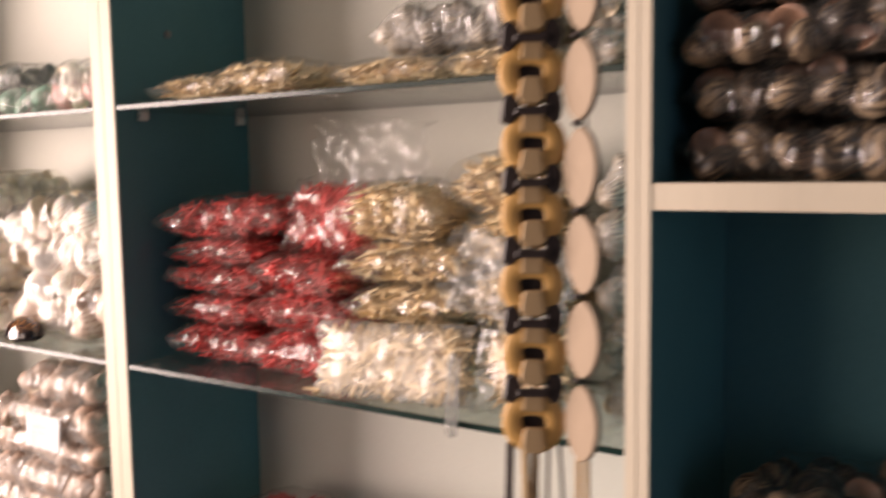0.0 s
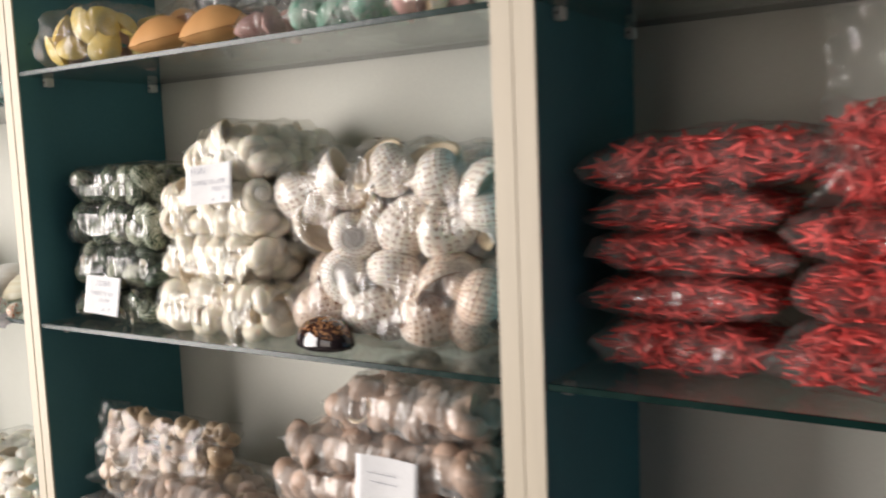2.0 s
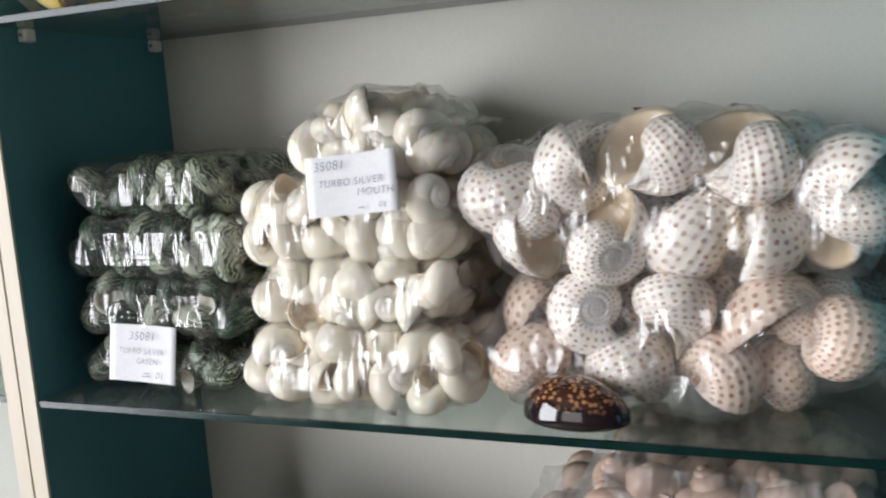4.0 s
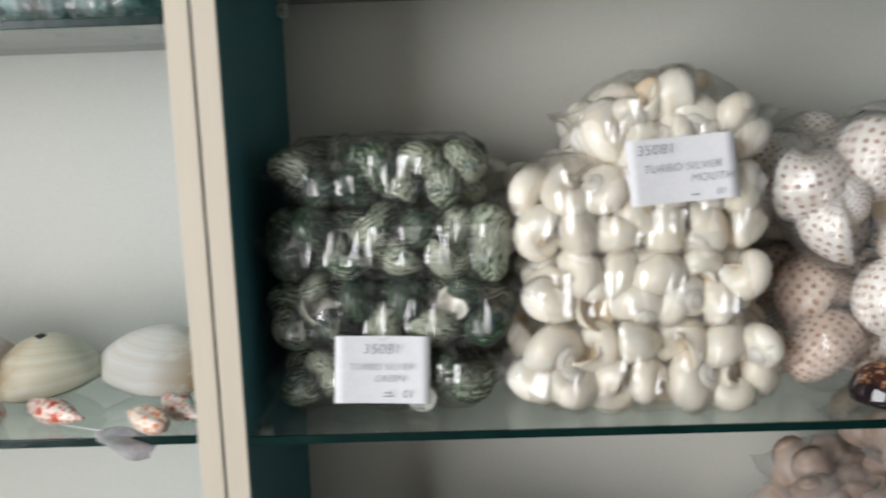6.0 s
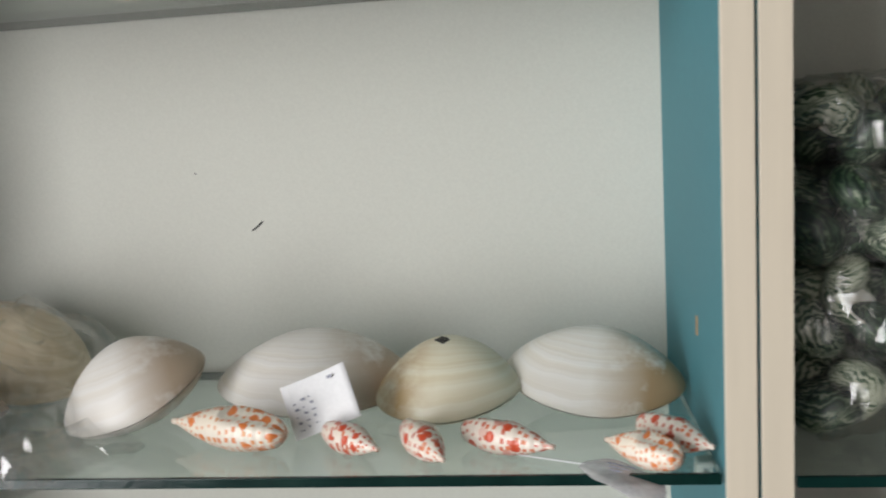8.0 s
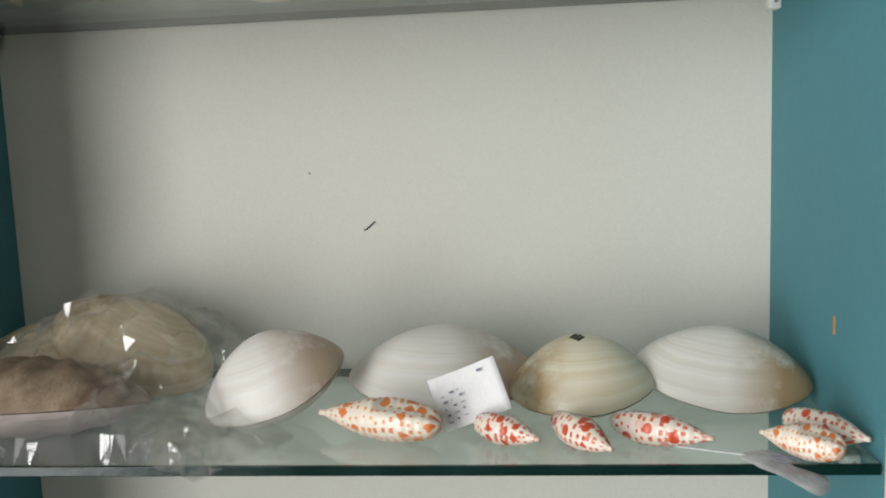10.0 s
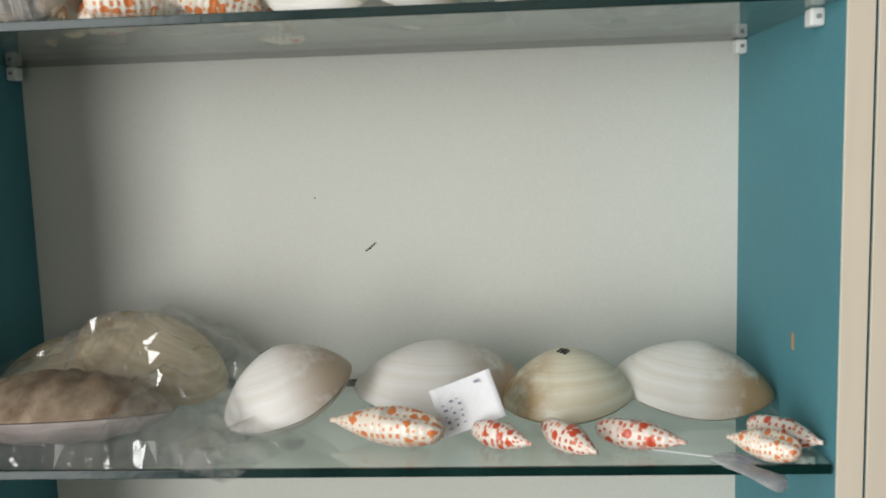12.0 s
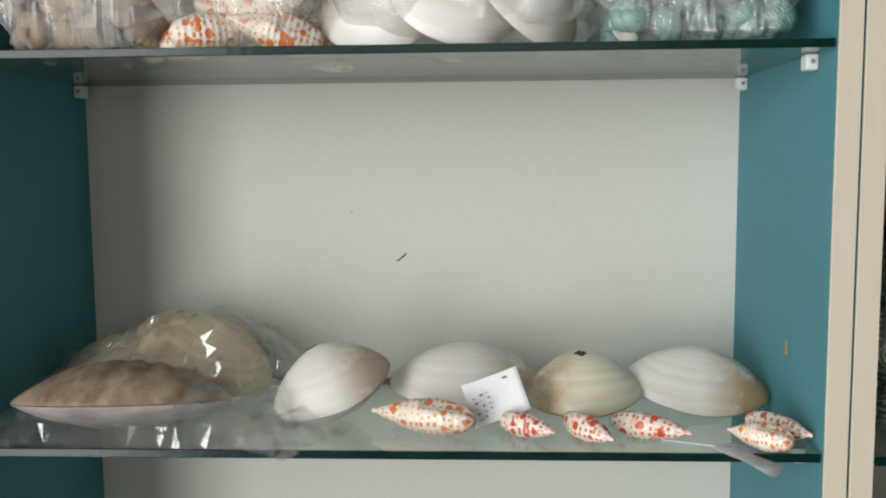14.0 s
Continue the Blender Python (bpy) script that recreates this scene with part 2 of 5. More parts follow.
GREEN_TURBO = banded("green_striped_turbo", (0.008, 0.022, 0.013), (0.07, 0.12, 0.065), (0.46, 0.48, 0.37), 8, 7, 9)
GREY_TURBO = banded("grey_brown_snail", (0.10, 0.075, 0.05), (0.30, 0.25, 0.19), (0.5, 0.44, 0.36), 9, 6, 4)
DARK_SHELL = banded("dark_brown_snail", (0.02, 0.012, 0.009), (0.075, 0.05, 0.033), (0.32, 0.23, 0.15), 5, 4, 5)
TEAL_SHELL = banded("teal_ribbed_shell", (0.05, 0.12, 0.11), (0.14, 0.27, 0.25), (0.30, 0.42, 0.39), 30, 4, 3)
PEARL = surface("pearly_white_shell", (0.95, 0.89, 0.785), (0.92, 0.845, 0.71), 0.34, 2.2, 14, 0.05, coat=0.25, random_tone=0.06)
for shell_mat in (PEARL, SPOTTED, SPOTTED_PINK):
    put(shell_mat.node_tree.nodes["Principled BSDF"], Subsurface_Weight=0.4, Subsurface_Scale=0.012, Subsurface_Radius=(1.0, 0.8, 0.6))
MOUTH = surface("golden_shell_mouth", (0.80, 0.67, 0.48), (0.70, 0.55, 0.36), 0.3, 3, 20, 0.05, coat=0.3)
MOUTH_BROWN = surface("brown_shell_mouth", (0.42, 0.24, 0.16), (0.28, 0.14, 0.09), 0.35, 3, 20, 0.05, coat=0.3)
PINK_SNAIL = surface("pinkish_brown_snail", (0.62, 0.46, 0.37), (0.42, 0.27, 0.19), 0.45, 3, 18, 0.1, coat=0.0, random_tone=0.25)
TAN_SNAIL = surface("tan_snail", (0.58, 0.44, 0.29), (0.34, 0.22, 0.13), 0.5, 3, 18, 0.1, coat=0.0, random_tone=0.25)
RED_STAR = surface("red_dyed_starfish", (0.80, 0.075, 0.065), (0.66, 0.045, 0.04), 0.6, 3, 25, 0.5, random_tone=0.35)
BEIGE_STAR = surface("straw_coloured_starfish", (0.95, 0.78, 0.52), (0.90, 0.69, 0.41), 0.65, 3, 25, 0.5, random_tone=0.2)
ORANGE_CLAM = surface("orange_clam", (0.74, 0.40, 0.16), (0.66, 0.32, 0.12), 0.45, 3, 30, 0.3)
PINK_CLAM = surface("pink_clam", (0.68, 0.42, 0.38), (0.55, 0.30, 0.28), 0.45, 3, 30, 0.3, random_tone=0.2)
YELLOW_CLAM = surface("yellow_clam", (0.78, 0.55, 0.10), (0.7, 0.62, 0.32), 0.45, 3, 30, 0.3, random_tone=0.2)
MINT_CLAM = surface("mint_green_clam", (0.22, 0.55, 0.42), (0.32, 0.5, 0.36), 0.45, 3, 30, 0.3, random_tone=0.2)
GREY_CLAM = surface("grey_green_clam", (0.16, 0.18, 0.17), (0.08, 0.09, 0.09), 0.4, 3, 30, 0.3, random_tone=0.2)
COCONUT = surface("orange_polished_coconut", (0.70, 0.42, 0.15), (0.54, 0.28, 0.08), 0.45, 16, 60, 0.3, (1, 1, 0.3))
DARK_COCO = surface("dark_coconut_shell", (0.045, 0.03, 0.028), (0.02, 0.014, 0.014), 0.45, 20, 90, 0.3)
TAN_WOOD = surface("tan_wood", (0.56, 0.39, 0.22), (0.40, 0.26, 0.13), 0.6, 14, 120, 0.3, (1, 1, 0.15))
PALE_WOOD = surface("pale_bone_disc", (0.46, 0.34, 0.24), (0.37, 0.265, 0.18), 0.65, 22, 120, 0.3, (1, 1, 0.3))
CORD = surface("brown_cord", (0.10, 0.06, 0.035), (0.06, 0.035, 0.02), 0.8, 60, 200, 0.3)


def clam_mat(name, pale, band, stain, tip):
    """A smooth valve: soft growth lines round its beak (v), brown staining spreading from one end (u)."""
    m, n, l, p = mat(name)
    c, sep = n.new("ShaderNodeTexCoord"), n.new("ShaderNodeSeparateXYZ")
    l.new(c.outputs["UV"], sep.inputs[0])
    wob, line = noise_tex(n, l, 18, 3), n.new("ShaderNodeMath")
    line.operation = "MULTIPLY_ADD"
    line.inputs[1].default_value = 0.10
    l.new(wob.outputs[0], line.inputs[0])
    l.new(sep.outputs[1], line.inputs[2])
    rings = n.new("ShaderNodeTexNoise")
    rings.noise_dimensions = "1D"
    put(rings, Scale=17.0, Detail=3.0, Roughness=0.6)
    l.new(line.outputs[0], rings.inputs["W"])
    r = ramp(n, [(0.36, band), (0.5, tuple((x + y) / 2 for x, y in zip(pale, band))), (0.64, pale)])
    l.new(rings.outputs[0], r.inputs[0])
    blotch = noise_tex(n, l, 26, 6, rough=0.65)
    put_on, end, mul = n.new("ShaderNodeMapRange"), n.new("ShaderNodeMapRange"), n.new("ShaderNodeMath")
    put(put_on, From_Min=0.36, From_Max=0.54)
    put(end, From_Min=0.0, From_Max=0.62 * tip)
    mul.operation = "MULTIPLY"
    l.new(blotch.outputs[0], put_on.inputs[0])
    l.new(sep.outputs[0], end.inputs[0])
    l.new(put_on.outputs[0], mul.inputs[0])
    l.new(end.outputs[0], mul.inputs[1])
    film_, soft = noise_tex(n, l, 9, 4), n.new("ShaderNodeMapRange")
    put(soft, From_Min=0.45, From_Max=0.75, To_Max=0.35)
    l.new(film_.outputs[0], soft.inputs[0])
    tinted = mixed(n, l, r.outputs[0], band, soft.outputs[0])
    l.new(mixed(n, l, tinted, stain, mul.outputs[0]), p.inputs["Base Color"])
    p.inputs["Roughness"].default_value = 0.42
    p.inputs["Coat Weight"].default_value = 0.08
    bumped(n, l, p, rings.outputs[0], 0.35, 0.0012)
    return m


CLAM = clam_mat("cream_clam_valve", (0.82, 0.80, 0.75), (0.76, 0.72, 0.64), (0.42, 0.28, 0.15), 1)
CLAM_YELLOW = clam_mat("yellowish_clam_valve", (0.79, 0.75, 0.60), (0.72, 0.65, 0.47), (0.46, 0.30, 0.13), -1)
CLAM_WHITE = clam_mat("white_clam_valve", (0.84, 0.81, 0.77), (0.80, 0.755, 0.69), (0.52, 0.40, 0.29), 1)
CLAM_BAGGED = clam_mat("tan_clam_valve", (0.72, 0.61, 0.43), (0.62, 0.50, 0.32), (0.30, 0.20, 0.11), -1)
CLAM_TAN = surface("brown_ribbed_clam", (0.48, 0.37, 0.26), (0.20, 0.125, 0.08), 0.55, 40, 170, 0.8, (1.4, 0.8, 1))
CLAM_GREY = surface("pinkish_grey_ribbed_clam", (0.50, 0.44, 0.42), (0.34, 0.28, 0.26), 0.45, 30, 140, 0.4, (0.7, 1.6, 1))


def cowrie_mat():
    m, n, l, p = mat("speckled_cowrie")
    c, sep = n.new("ShaderNodeTexCoord"), n.new("ShaderNodeSeparateXYZ")
    l.new(c.outputs["Object"], sep.inputs[0])
    v = n.new("ShaderNodeTexVoronoi")
    put(v, Scale=230.0, Randomness=1.0)
    l.new(c.outputs["Object"], v.inputs["Vector"])
    k = n.new("ShaderNodeMapRange")
    put(k, From_Min=0.28, From_Max=0.5)
    l.new(v.outputs["Distance"], k.inputs[0])
    speck = mixed(n, l, (0.50, 0.24, 0.10), (0.05, 0.018, 0.012), k.outputs[0])
    edge, wob = noise_tex(n, l, 40, 3), n.new("ShaderNodeMath")
    wob.operation = "MULTIPLY_ADD"
    wob.inputs[1].default_value = 0.02
    l.new(edge.outputs[0], wob.inputs[0])
    l.new(sep.outputs[2], wob.inputs[2])
    h = n.new("ShaderNodeMapRange")
    put(h, From_Min=0.022, From_Max=0.030)
    l.new(wob.outputs[0], h.inputs[0])
    l.new(mixed(n, l, (0.018, 0.012, 0.014), speck, h.outputs[0]), p.inputs["Base Color"])
    p.inputs["Roughness"].default_value = 0.08
    p.inputs["Coat Weight"].default_value = 0.6
    return m


COWRIE = cowrie_mat()


# ---- mesh makers ----
def mesh_of(name, verts, faces, uv=None, smooth=True, slots=None):
    me = bpy.data.meshes.new(name)
    me.from_pydata([tuple(v) for v in verts], [], faces)
    if uv is not None:
        lay = me.uv_layers.new(name="UVMap")
        idx = np.empty(len(me.loops), dtype=np.int32)
        me.loops.foreach_get("vertex_index", idx)
        lay.data.foreach_set("uv", np.asarray(uv, dtype=np.float32)[idx].ravel())
    if slots is not None:
        me.polygons.foreach_set("material_index", np.asarray(slots, dtype=np.int32))
    me.polygons.foreach_set("use_smooth", np.full(len(me.polygons), smooth))
    me.update()
    return me


def thing(name, label, category, m=None, group=""):
    ob = new(name)
    ob.empty_display_size = 0.02
    ob.matrix_basis = m or Matrix()
    return tagged(ob, label, category, group)


def part(name, me, materials, parent, label="", m=None):
    if isinstance(me, bmesh.types.BMesh):
        bm, me = me, bpy.data.meshes.new(name)
        bm.to_mesh(me)
        bm.free()
    if not len(me.materials):
        for x in materials if isinstance(materials, (list, tuple)) else [materials]:
            me.materials.append(x)
    ob = new(name, me)
    ob.parent = parent
    if m is not None:
        ob.matrix_basis = m
    return tagged(ob, label)


def solo(name, me, materials, label, category, m=None, group="", kind=""):
    ob = part(name, me, materials, None, "", m)
    return tagged(ob, label, category, group, kind)


def box_bm(x0, x1, y0, y1, z0, z1, bevel=0.0):
    bm = bmesh.new()
    add_box(bm, x0, x1, y0, y1, z0, z1)
    if bevel:
        bmesh.ops.bevel(bm, geom=bm.edges[:], offset=bevel, segments=2, affect="EDGES", profile=0.5)
    return bm


def add_box(bm, x0, x1, y0, y1, z0, z1):
    v = [bm.verts.new((x, y, z)) for x in (x0, x1) for y in (y0, y1) for z in (z0, z1)]
    for f in ((0, 1, 3, 2), (4, 6, 7, 5), (0, 4, 5, 1), (2, 3, 7, 6), (0, 2, 6, 4), (1, 5, 7, 3)):
        bm.faces.new([v[i] for i in f])
    return v


def normalised(verts):
    a = np.array(verts, dtype=float)
    lo, hi = a.min(0), a.max(0)
    return (a - (lo + hi) / 2) / (hi - lo).max()


def spiral_shell(name, turns, whorl, spread, wide, tall, rise, ribs=0, rib_depth=0.0, nu=15, nv=14, lip=0.0, bumps=0.0):
    """A coiled snail shell with an open mouth, one unit across."""
    n = int(turns * nu)
    verts, uv, faces, slots = [], [], [], []

    def ring(theta, shrink, u):
        r = whorl ** (theta / (2 * math.pi) - turns)
        cx, cz = spread * r, -rise * r
        for j in range(nv):
            phi = 2 * math.pi * j / nv
            k = shrink * (1 + rib_depth * math.cos(ribs * phi)) * (1 + bumps * math.sin(theta * 9))
            rad = cx + wide * r * k * math.cos(phi)
            z = cz + tall * r * k * math.sin(phi)
            verts.append((rad * math.cos(theta), rad * math.sin(theta), z))
            uv.append((u, j / nv))

    end = 2 * math.pi * turns
    for i in range(n + 1):
        flare = 1 + lip * max(0.0, (i - n + 2) / 2.0)
        ring(end * i / n, flare, i / n * turns)
    for back, shrink in ((0.0, 0.86), (0.35, 0.74), (0.9, 0.55)):
        ring(end - back, shrink * (1 + lip * (back == 0.0)), turns)
    rows = n + 4
    for i in range(rows - 1):
        for j in range(nv):
            a, b = i * nv + j, i * nv + (j + 1) % nv
            faces.append((a, b, b + nv, a + nv))
            slots.append(1 if i >= n else 0)
    faces.append(tuple(range((rows - 1) * nv, rows * nv)))
    slots.append(1)
    return mesh_of(name, normalised(verts), faces, uv, True, slots)


def clam_mesh(name, length, depth, height, point=0.35, ridge=0.02, na=40, nr=12, ribs=0, sides=(1, -1), lower=0.6):
    """A closed bivalve lying on its flatter lower valve, hinge towards +y."""
    verts, uv, faces = [], [], []
    for side in sides:
        start = len(verts)
        for i in range(nr + 1):
            s = i / nr
            for j in range(na):
                a = 2 * math.pi * j / na
                ex = math.cos(a) * (1 + 0.12 * math.cos(a)) * length / 2
                ey = math.sin(a) * abs(math.sin(a)) ** 0.22 * (1 + point * 0.4 * math.sin(a) * (1 - abs(math.cos(a)))) * depth / 2
                h = height * (0.62 if side > 0 else 0.62 * lower) * (1 - s ** 1.9) ** 0.86 * (1 + ridge * math.sin(s * 30))
                h *= 1 + (0.05 if na < 100 else 0.13) * math.cos(ribs * a) * s if ribs else 1
                oy = (1 - s) * depth * 0.16
                wav = 0.012 * length * noise.noise(Vector((math.cos(a) * 1.5, math.sin(a) * 1.5, length * 90))) * s
                ey *= 1 - (0.25 if length > 1.3 * depth else 0.04) * max(0.0, math.cos(a)) ** 2
                dip = 0.035 * length * noise.noise(Vector((math.cos(a) * 1.3 + depth * 50, math.sin(a) * 1.3, length * 70))) * s * s
                verts.append((ex * s + wav, ey * s + oy + wav, side * (h + 0.0004) + dip))
                uv.append((j / na, s))
        for i in range(nr):
            for j in range(na):
                a, b = start + i * na + j, start + i * na + (j + 1) % na
                f = (a, a + na, b + na, b)
                faces.append(f if side > 0 else f[::-1])
    return mesh_of(name, verts, faces, uv)


def valve_mesh(name, length, depth, height, side=1, beak=0.1, na=64, nr=26, ribs=0, rib=0.0, bow=0.0):
    """One smooth valve; u runs from end to end (-1 to 1), v is the stage of growth counted from the beak at +y."""
    verts, uv, faces = [], [], []
    bx, by = beak, 0.9
    for i in range(nr + 1):
        s = math.sin(math.pi / 2 * i / nr)
        for j in range(na):
            a = 2 * math.pi * j / na
            px, py = math.cos(a) * s, math.sin(a) * s
            dx, dy = px - bx, py - by
            dd, du = dx * dx + dy * dy + 1e-6, dx * bx + dy * by
            k = dd / (-du + math.sqrt(max(0.0, du * du - dd * (bx * bx + by * by - 1))) + 1e-6)
            h = (1 - s ** 2.0) ** 0.74 * (1 + 0.10 * py - 0.16 * (px - bx) ** 2)
            h *= 1 + 0.006 * noise.noise(Vector((k * 22, 3.0, length * 50))) + 0.05 * noise.noise(Vector((px * 1.6, py * 1.6, length * 90)))
            if ribs:
                h *= 1 + rib * math.cos(ribs * math.atan2(dx, -dy)) * min(1, 1.6 * k)
            taper = 1 - 0.22 * max(0.0, px) ** 2 - 0.03 * max(0.0, -px) ** 2
            wav = 0.010 * length * noise.noise(Vector((math.cos(a) * 1.4, math.sin(a) * 1.4, length * 70))) * s
            x = length / 2 * px + wav
            y = depth / 2 * (py * taper + 0.20 * (1 - s)) + wav
            verts.append((x, y, side * (height * h + 0.0004) + bow * px * px))
            uv.append((px, k))
    for i in range(nr):
        for j in range(na):
            a, b = i * na + j, i * na + (j + 1) % na
            f = (a, a + na, b + na, b)
            faces.append(f if side > 0 else f[::-1])
    return mesh_of(name, verts, faces, uv)


def miter_mesh(name, na=22, ns=34):
    """A long pointed snail, one unit long, lying along x with the point at -x."""
    verts, uv, faces = [], [], []
    for i in range(ns + 1):
        s = i / ns
        rise = min(1, s / 0.6)
        r = 0.205 * (0.22 * rise + 0.78 * math.sin(math.pi / 2 * rise ** 0.9))
        r *= 1 - 0.52 * max(0, (s - 0.6) / 0.4) ** 1.9
        r = max(0.03, r * (1 if s < 0.95 else 1 - 0.45 * (s - 0.95) / 0.05))
        whorls = 0.06 * abs(math.sin(s * 19)) * (1 - s) if s < 0.6 else 0.02 * abs(math.sin(s * 19))
        for j in range(na):
            a = 2 * math.pi * j / na
            k = 1 + whorls
            if s > 0.5 and abs(a - 4.3) < 0.35:
                k *= 0.72
            verts.append((s - 0.5, r * k * math.cos(a), r * k * math.sin(a)))
            uv.append((j / na, s))
    for i in range(ns):
        for j in range(na):
            a, b = i * na + j, i * na + (j + 1) % na
            faces.append((a, b, b + na, a + na))
    faces.append(tuple(range(na))[::-1])
    faces.append(tuple(range(ns * na, (ns + 1) * na)))
    return mesh_of(name, verts, faces, uv)


def star_mesh(name, slim, bend, seed):
    """A dried five-armed starfish, one unit across."""
    rnd = random.Random(seed)
    verts, faces = [], []
    stations = ((0.0, 1.0), (0.25, 0.75), (0.5, 0.55), (0.75, 0.4), (1.0, 0.16))
    for k in range(5):
        ang = 2 * math.pi * k / 5 + rnd.uniform(-0.12, 0.12)
        curl, lift = rnd.uniform(-bend, bend), rnd.uniform(-bend, bend) * 0.5
        start = len(verts)
        for s, w in stations:
            a = ang + curl * s * s
            cx, cy, cz = 0.5 * s * math.cos(a), 0.5 * s * math.sin(a), lift * s * s * 0.4
            px, py = -math.sin(a), math.cos(a)
            hw, hh = slim * w, slim * 0.75 * w
            for o, z in ((-1, -0.5), (-0.62, 0.5), (0, 1.0), (0.62, 0.5), (1, -0.5)):
                verts.append((cx + px * hw * o, cy + py * hw * o, cz + hh * z))
        for i in range(len(stations) - 1):
            for j in range(5):
                a, b = start + i * 5 + j, start + i * 5 + (j + 1) % 5
                faces.append((a, a + 5, b + 5, b))
        faces.append(tuple(start + 20 + j for j in range(5)))
    return mesh_of(name, verts, faces)


def cowrie_mesh(name, length, depth, height, first=0, last=20, na=40, nr=20):
    verts, uv, faces = [], [], []
    for i in range(first, last + 1):
        e = -math.pi / 2 + math.pi * i / nr
        for j in range(na):
            a = 2 * math.pi * j / na
            x, y, z = math.cos(e) * math.cos(a), math.cos(e) * math.sin(a), math.sin(e)
            z = z * 0.32 if z < 0 else z
            if z < 0 and abs(y) < 0.12 and abs(x) < 0.85:
                z += 0.12 + 0.03 * math.sin(x * 60)
            verts.append((x * length / 2 * (1 + 0.06 * x), y * depth / 2 * (1 - 0.12 * x), z * height * 0.74))
            uv.append((j / na, i / nr))
    for i in range(last - first):
        for j in range(na):
            a, b = i * na + j, i * na + (j + 1) % na
            faces.append((a, b, b + na, a + na))
    return mesh_of(name, verts, faces, uv)


def pillow(name, L, D, Hh, seed, pu=2.6, pv=5.0, wrinkle=0.16, lump=0.0, cell=30, nu=44, nv=30, flap=0.012):
    """A filled plastic bag: two sheets sealed along the rim, crumpled, resting on z = 0."""
    verts, faces = [], []
    off = Vector((seed * 3.7, seed * 1.9, seed * 0.6))
    for side in (1, -1):
        start = len(verts)
        for i in range(nu + 1):
            for j in range(nv + 1):
                u, v = 2 * i / nu - 1, 2 * j / nv - 1
                u, v = math.sin(u * math.pi / 2) * 0.35 + u * 0.65, math.sin(v * math.pi / 2) * 0.5 + v * 0.5
                prof = max(0.0, (1 - abs(u) ** pu) * (1 - abs(v) ** pv)) ** 0.5
                x = L / 2 * u * (1 - 0.05 * (1 - v * v)) + 0.006 * noise.noise(off + Vector((v * 4, u, 1)))
                y = D / 2 * v * (1 - 0.07 * (1 - u * u)) + 0.006 * noise.noise(off + Vector((u * 4, v, 5)))
                q = Vector((x * cell, y * cell, side * 2.0)) + off
                h = Hh / 2 * prof * (1 + wrinkle * noise.noise(q)) + lump * prof * abs(noise.noise(q * 1.3 + Vector((9, 2, 4))))
                fold = noise.noise(Vector((x * 26, y * 90, side * 3)) + off) * 0.004 * (abs(u) ** 2) * min(1, prof * 3)
                rim = flap * noise.noise(Vector((u * 5, v * 5, 8)) + off) * max(abs(u), abs(v)) ** 5
                z = side * h + fold + rim
                verts.append((x, y, max(z, -Hh * 0.5) + Hh * 0.5 + 0.001))
        for i in range(nu):
            for j in range(nv):
                a = start + i * (nv + 1) + j
                f = (a, a + nv + 1, a + nv + 2, a + 1)
                faces.append(f if side > 0 else f[::-1])
    return mesh_of(name, verts, faces)


def contents(bag, kind, meshes, materials, d, L, D, Hh, count, rnd, flat=False, pu=2.6, pv=5.0, spread=0.74, fronts=True):
    """Shells packed into a bag, those at its front first."""
    placed = []

    def room(x, y):
        u, v = 2 * x / L, 2 * y / D
        return Hh / 2 * max(0.0, (1 - abs(u) ** pu) * (1 - abs(v) ** pv)) ** 0.5

    tries = []
    thick = d * (0.16 if flat else 0.42)
    layers = max(1, int((Hh - 2 * thick) / (d * (0.35 if flat else 0.72)) + 1.2))
    if fronts:
        for k in range(layers):
            lev = 0 if layers == 1 else (2 * k / (layers - 1) - 1)
            steps = max(2, int(L / (d * spread)))
            for i in range(steps):
                x = (-0.5 + (i + 0.5 + 0.4 * (k % 2)) / steps) * L
                tries.append((x + rnd.uniform(-0.1, 0.1) * d, -D / 2 + d * (0.40 + rnd.uniform(0, 0.12)), lev))
    for _ in range(count * 14):
        tries.append((rnd.uniform(-0.5, 0.5) * L, rnd.uniform(-0.5, 0.42) * D, rnd.uniform(-1, 1)))
    for x, y, lev in tries:
        if len(placed) >= count:
            break
        free = room(x, y) - thick
        if free < (0.0 if flat else -0.12 * d) or abs(x) > L / 2 - d * (0.4 if flat else 0.42) or abs(y) > D / 2 - d * (0.36 if flat else 0.4):
            continue
        p = Vector((x, y, Hh / 2 + max(0, free) * lev))
        if any((p - q).length < d * spread for q in placed):
            continue
        placed.append(p)
        s = d * rnd.uniform(0.88, 1.08)
        if flat:
            for go in range(7):
                soft = 1 - go * 0.13
                turn = Euler((rnd.gauss(0.12, 0.6) * soft, rnd.gauss(0, 0.5) * soft, rnd.uniform(0, 6.28)))
                tips = [turn.to_matrix() @ Vector((0.5 * s * math.cos(q * 1.2566), 0.5 * s * math.sin(q * 1.2566), 0)) + p for q in range(5)]
                if all(abs(q.z - Hh / 2) < room(q.x, q.y) + 0.0005 and abs(q.x) < L / 2 and abs(q.y) < D / 2 for q in tips):
                    break
                s *= 0.955
            else:
                continue
        else:
            turn = Euler((rnd.uniform(0, 6.28), rnd.uniform(-1.2, 1.2), rnd.uniform(0, 6.28)))
        part(kind, rnd.choice(meshes), materials, bag, "", Matrix.LocRotScale(p, turn, (s, s, s)))


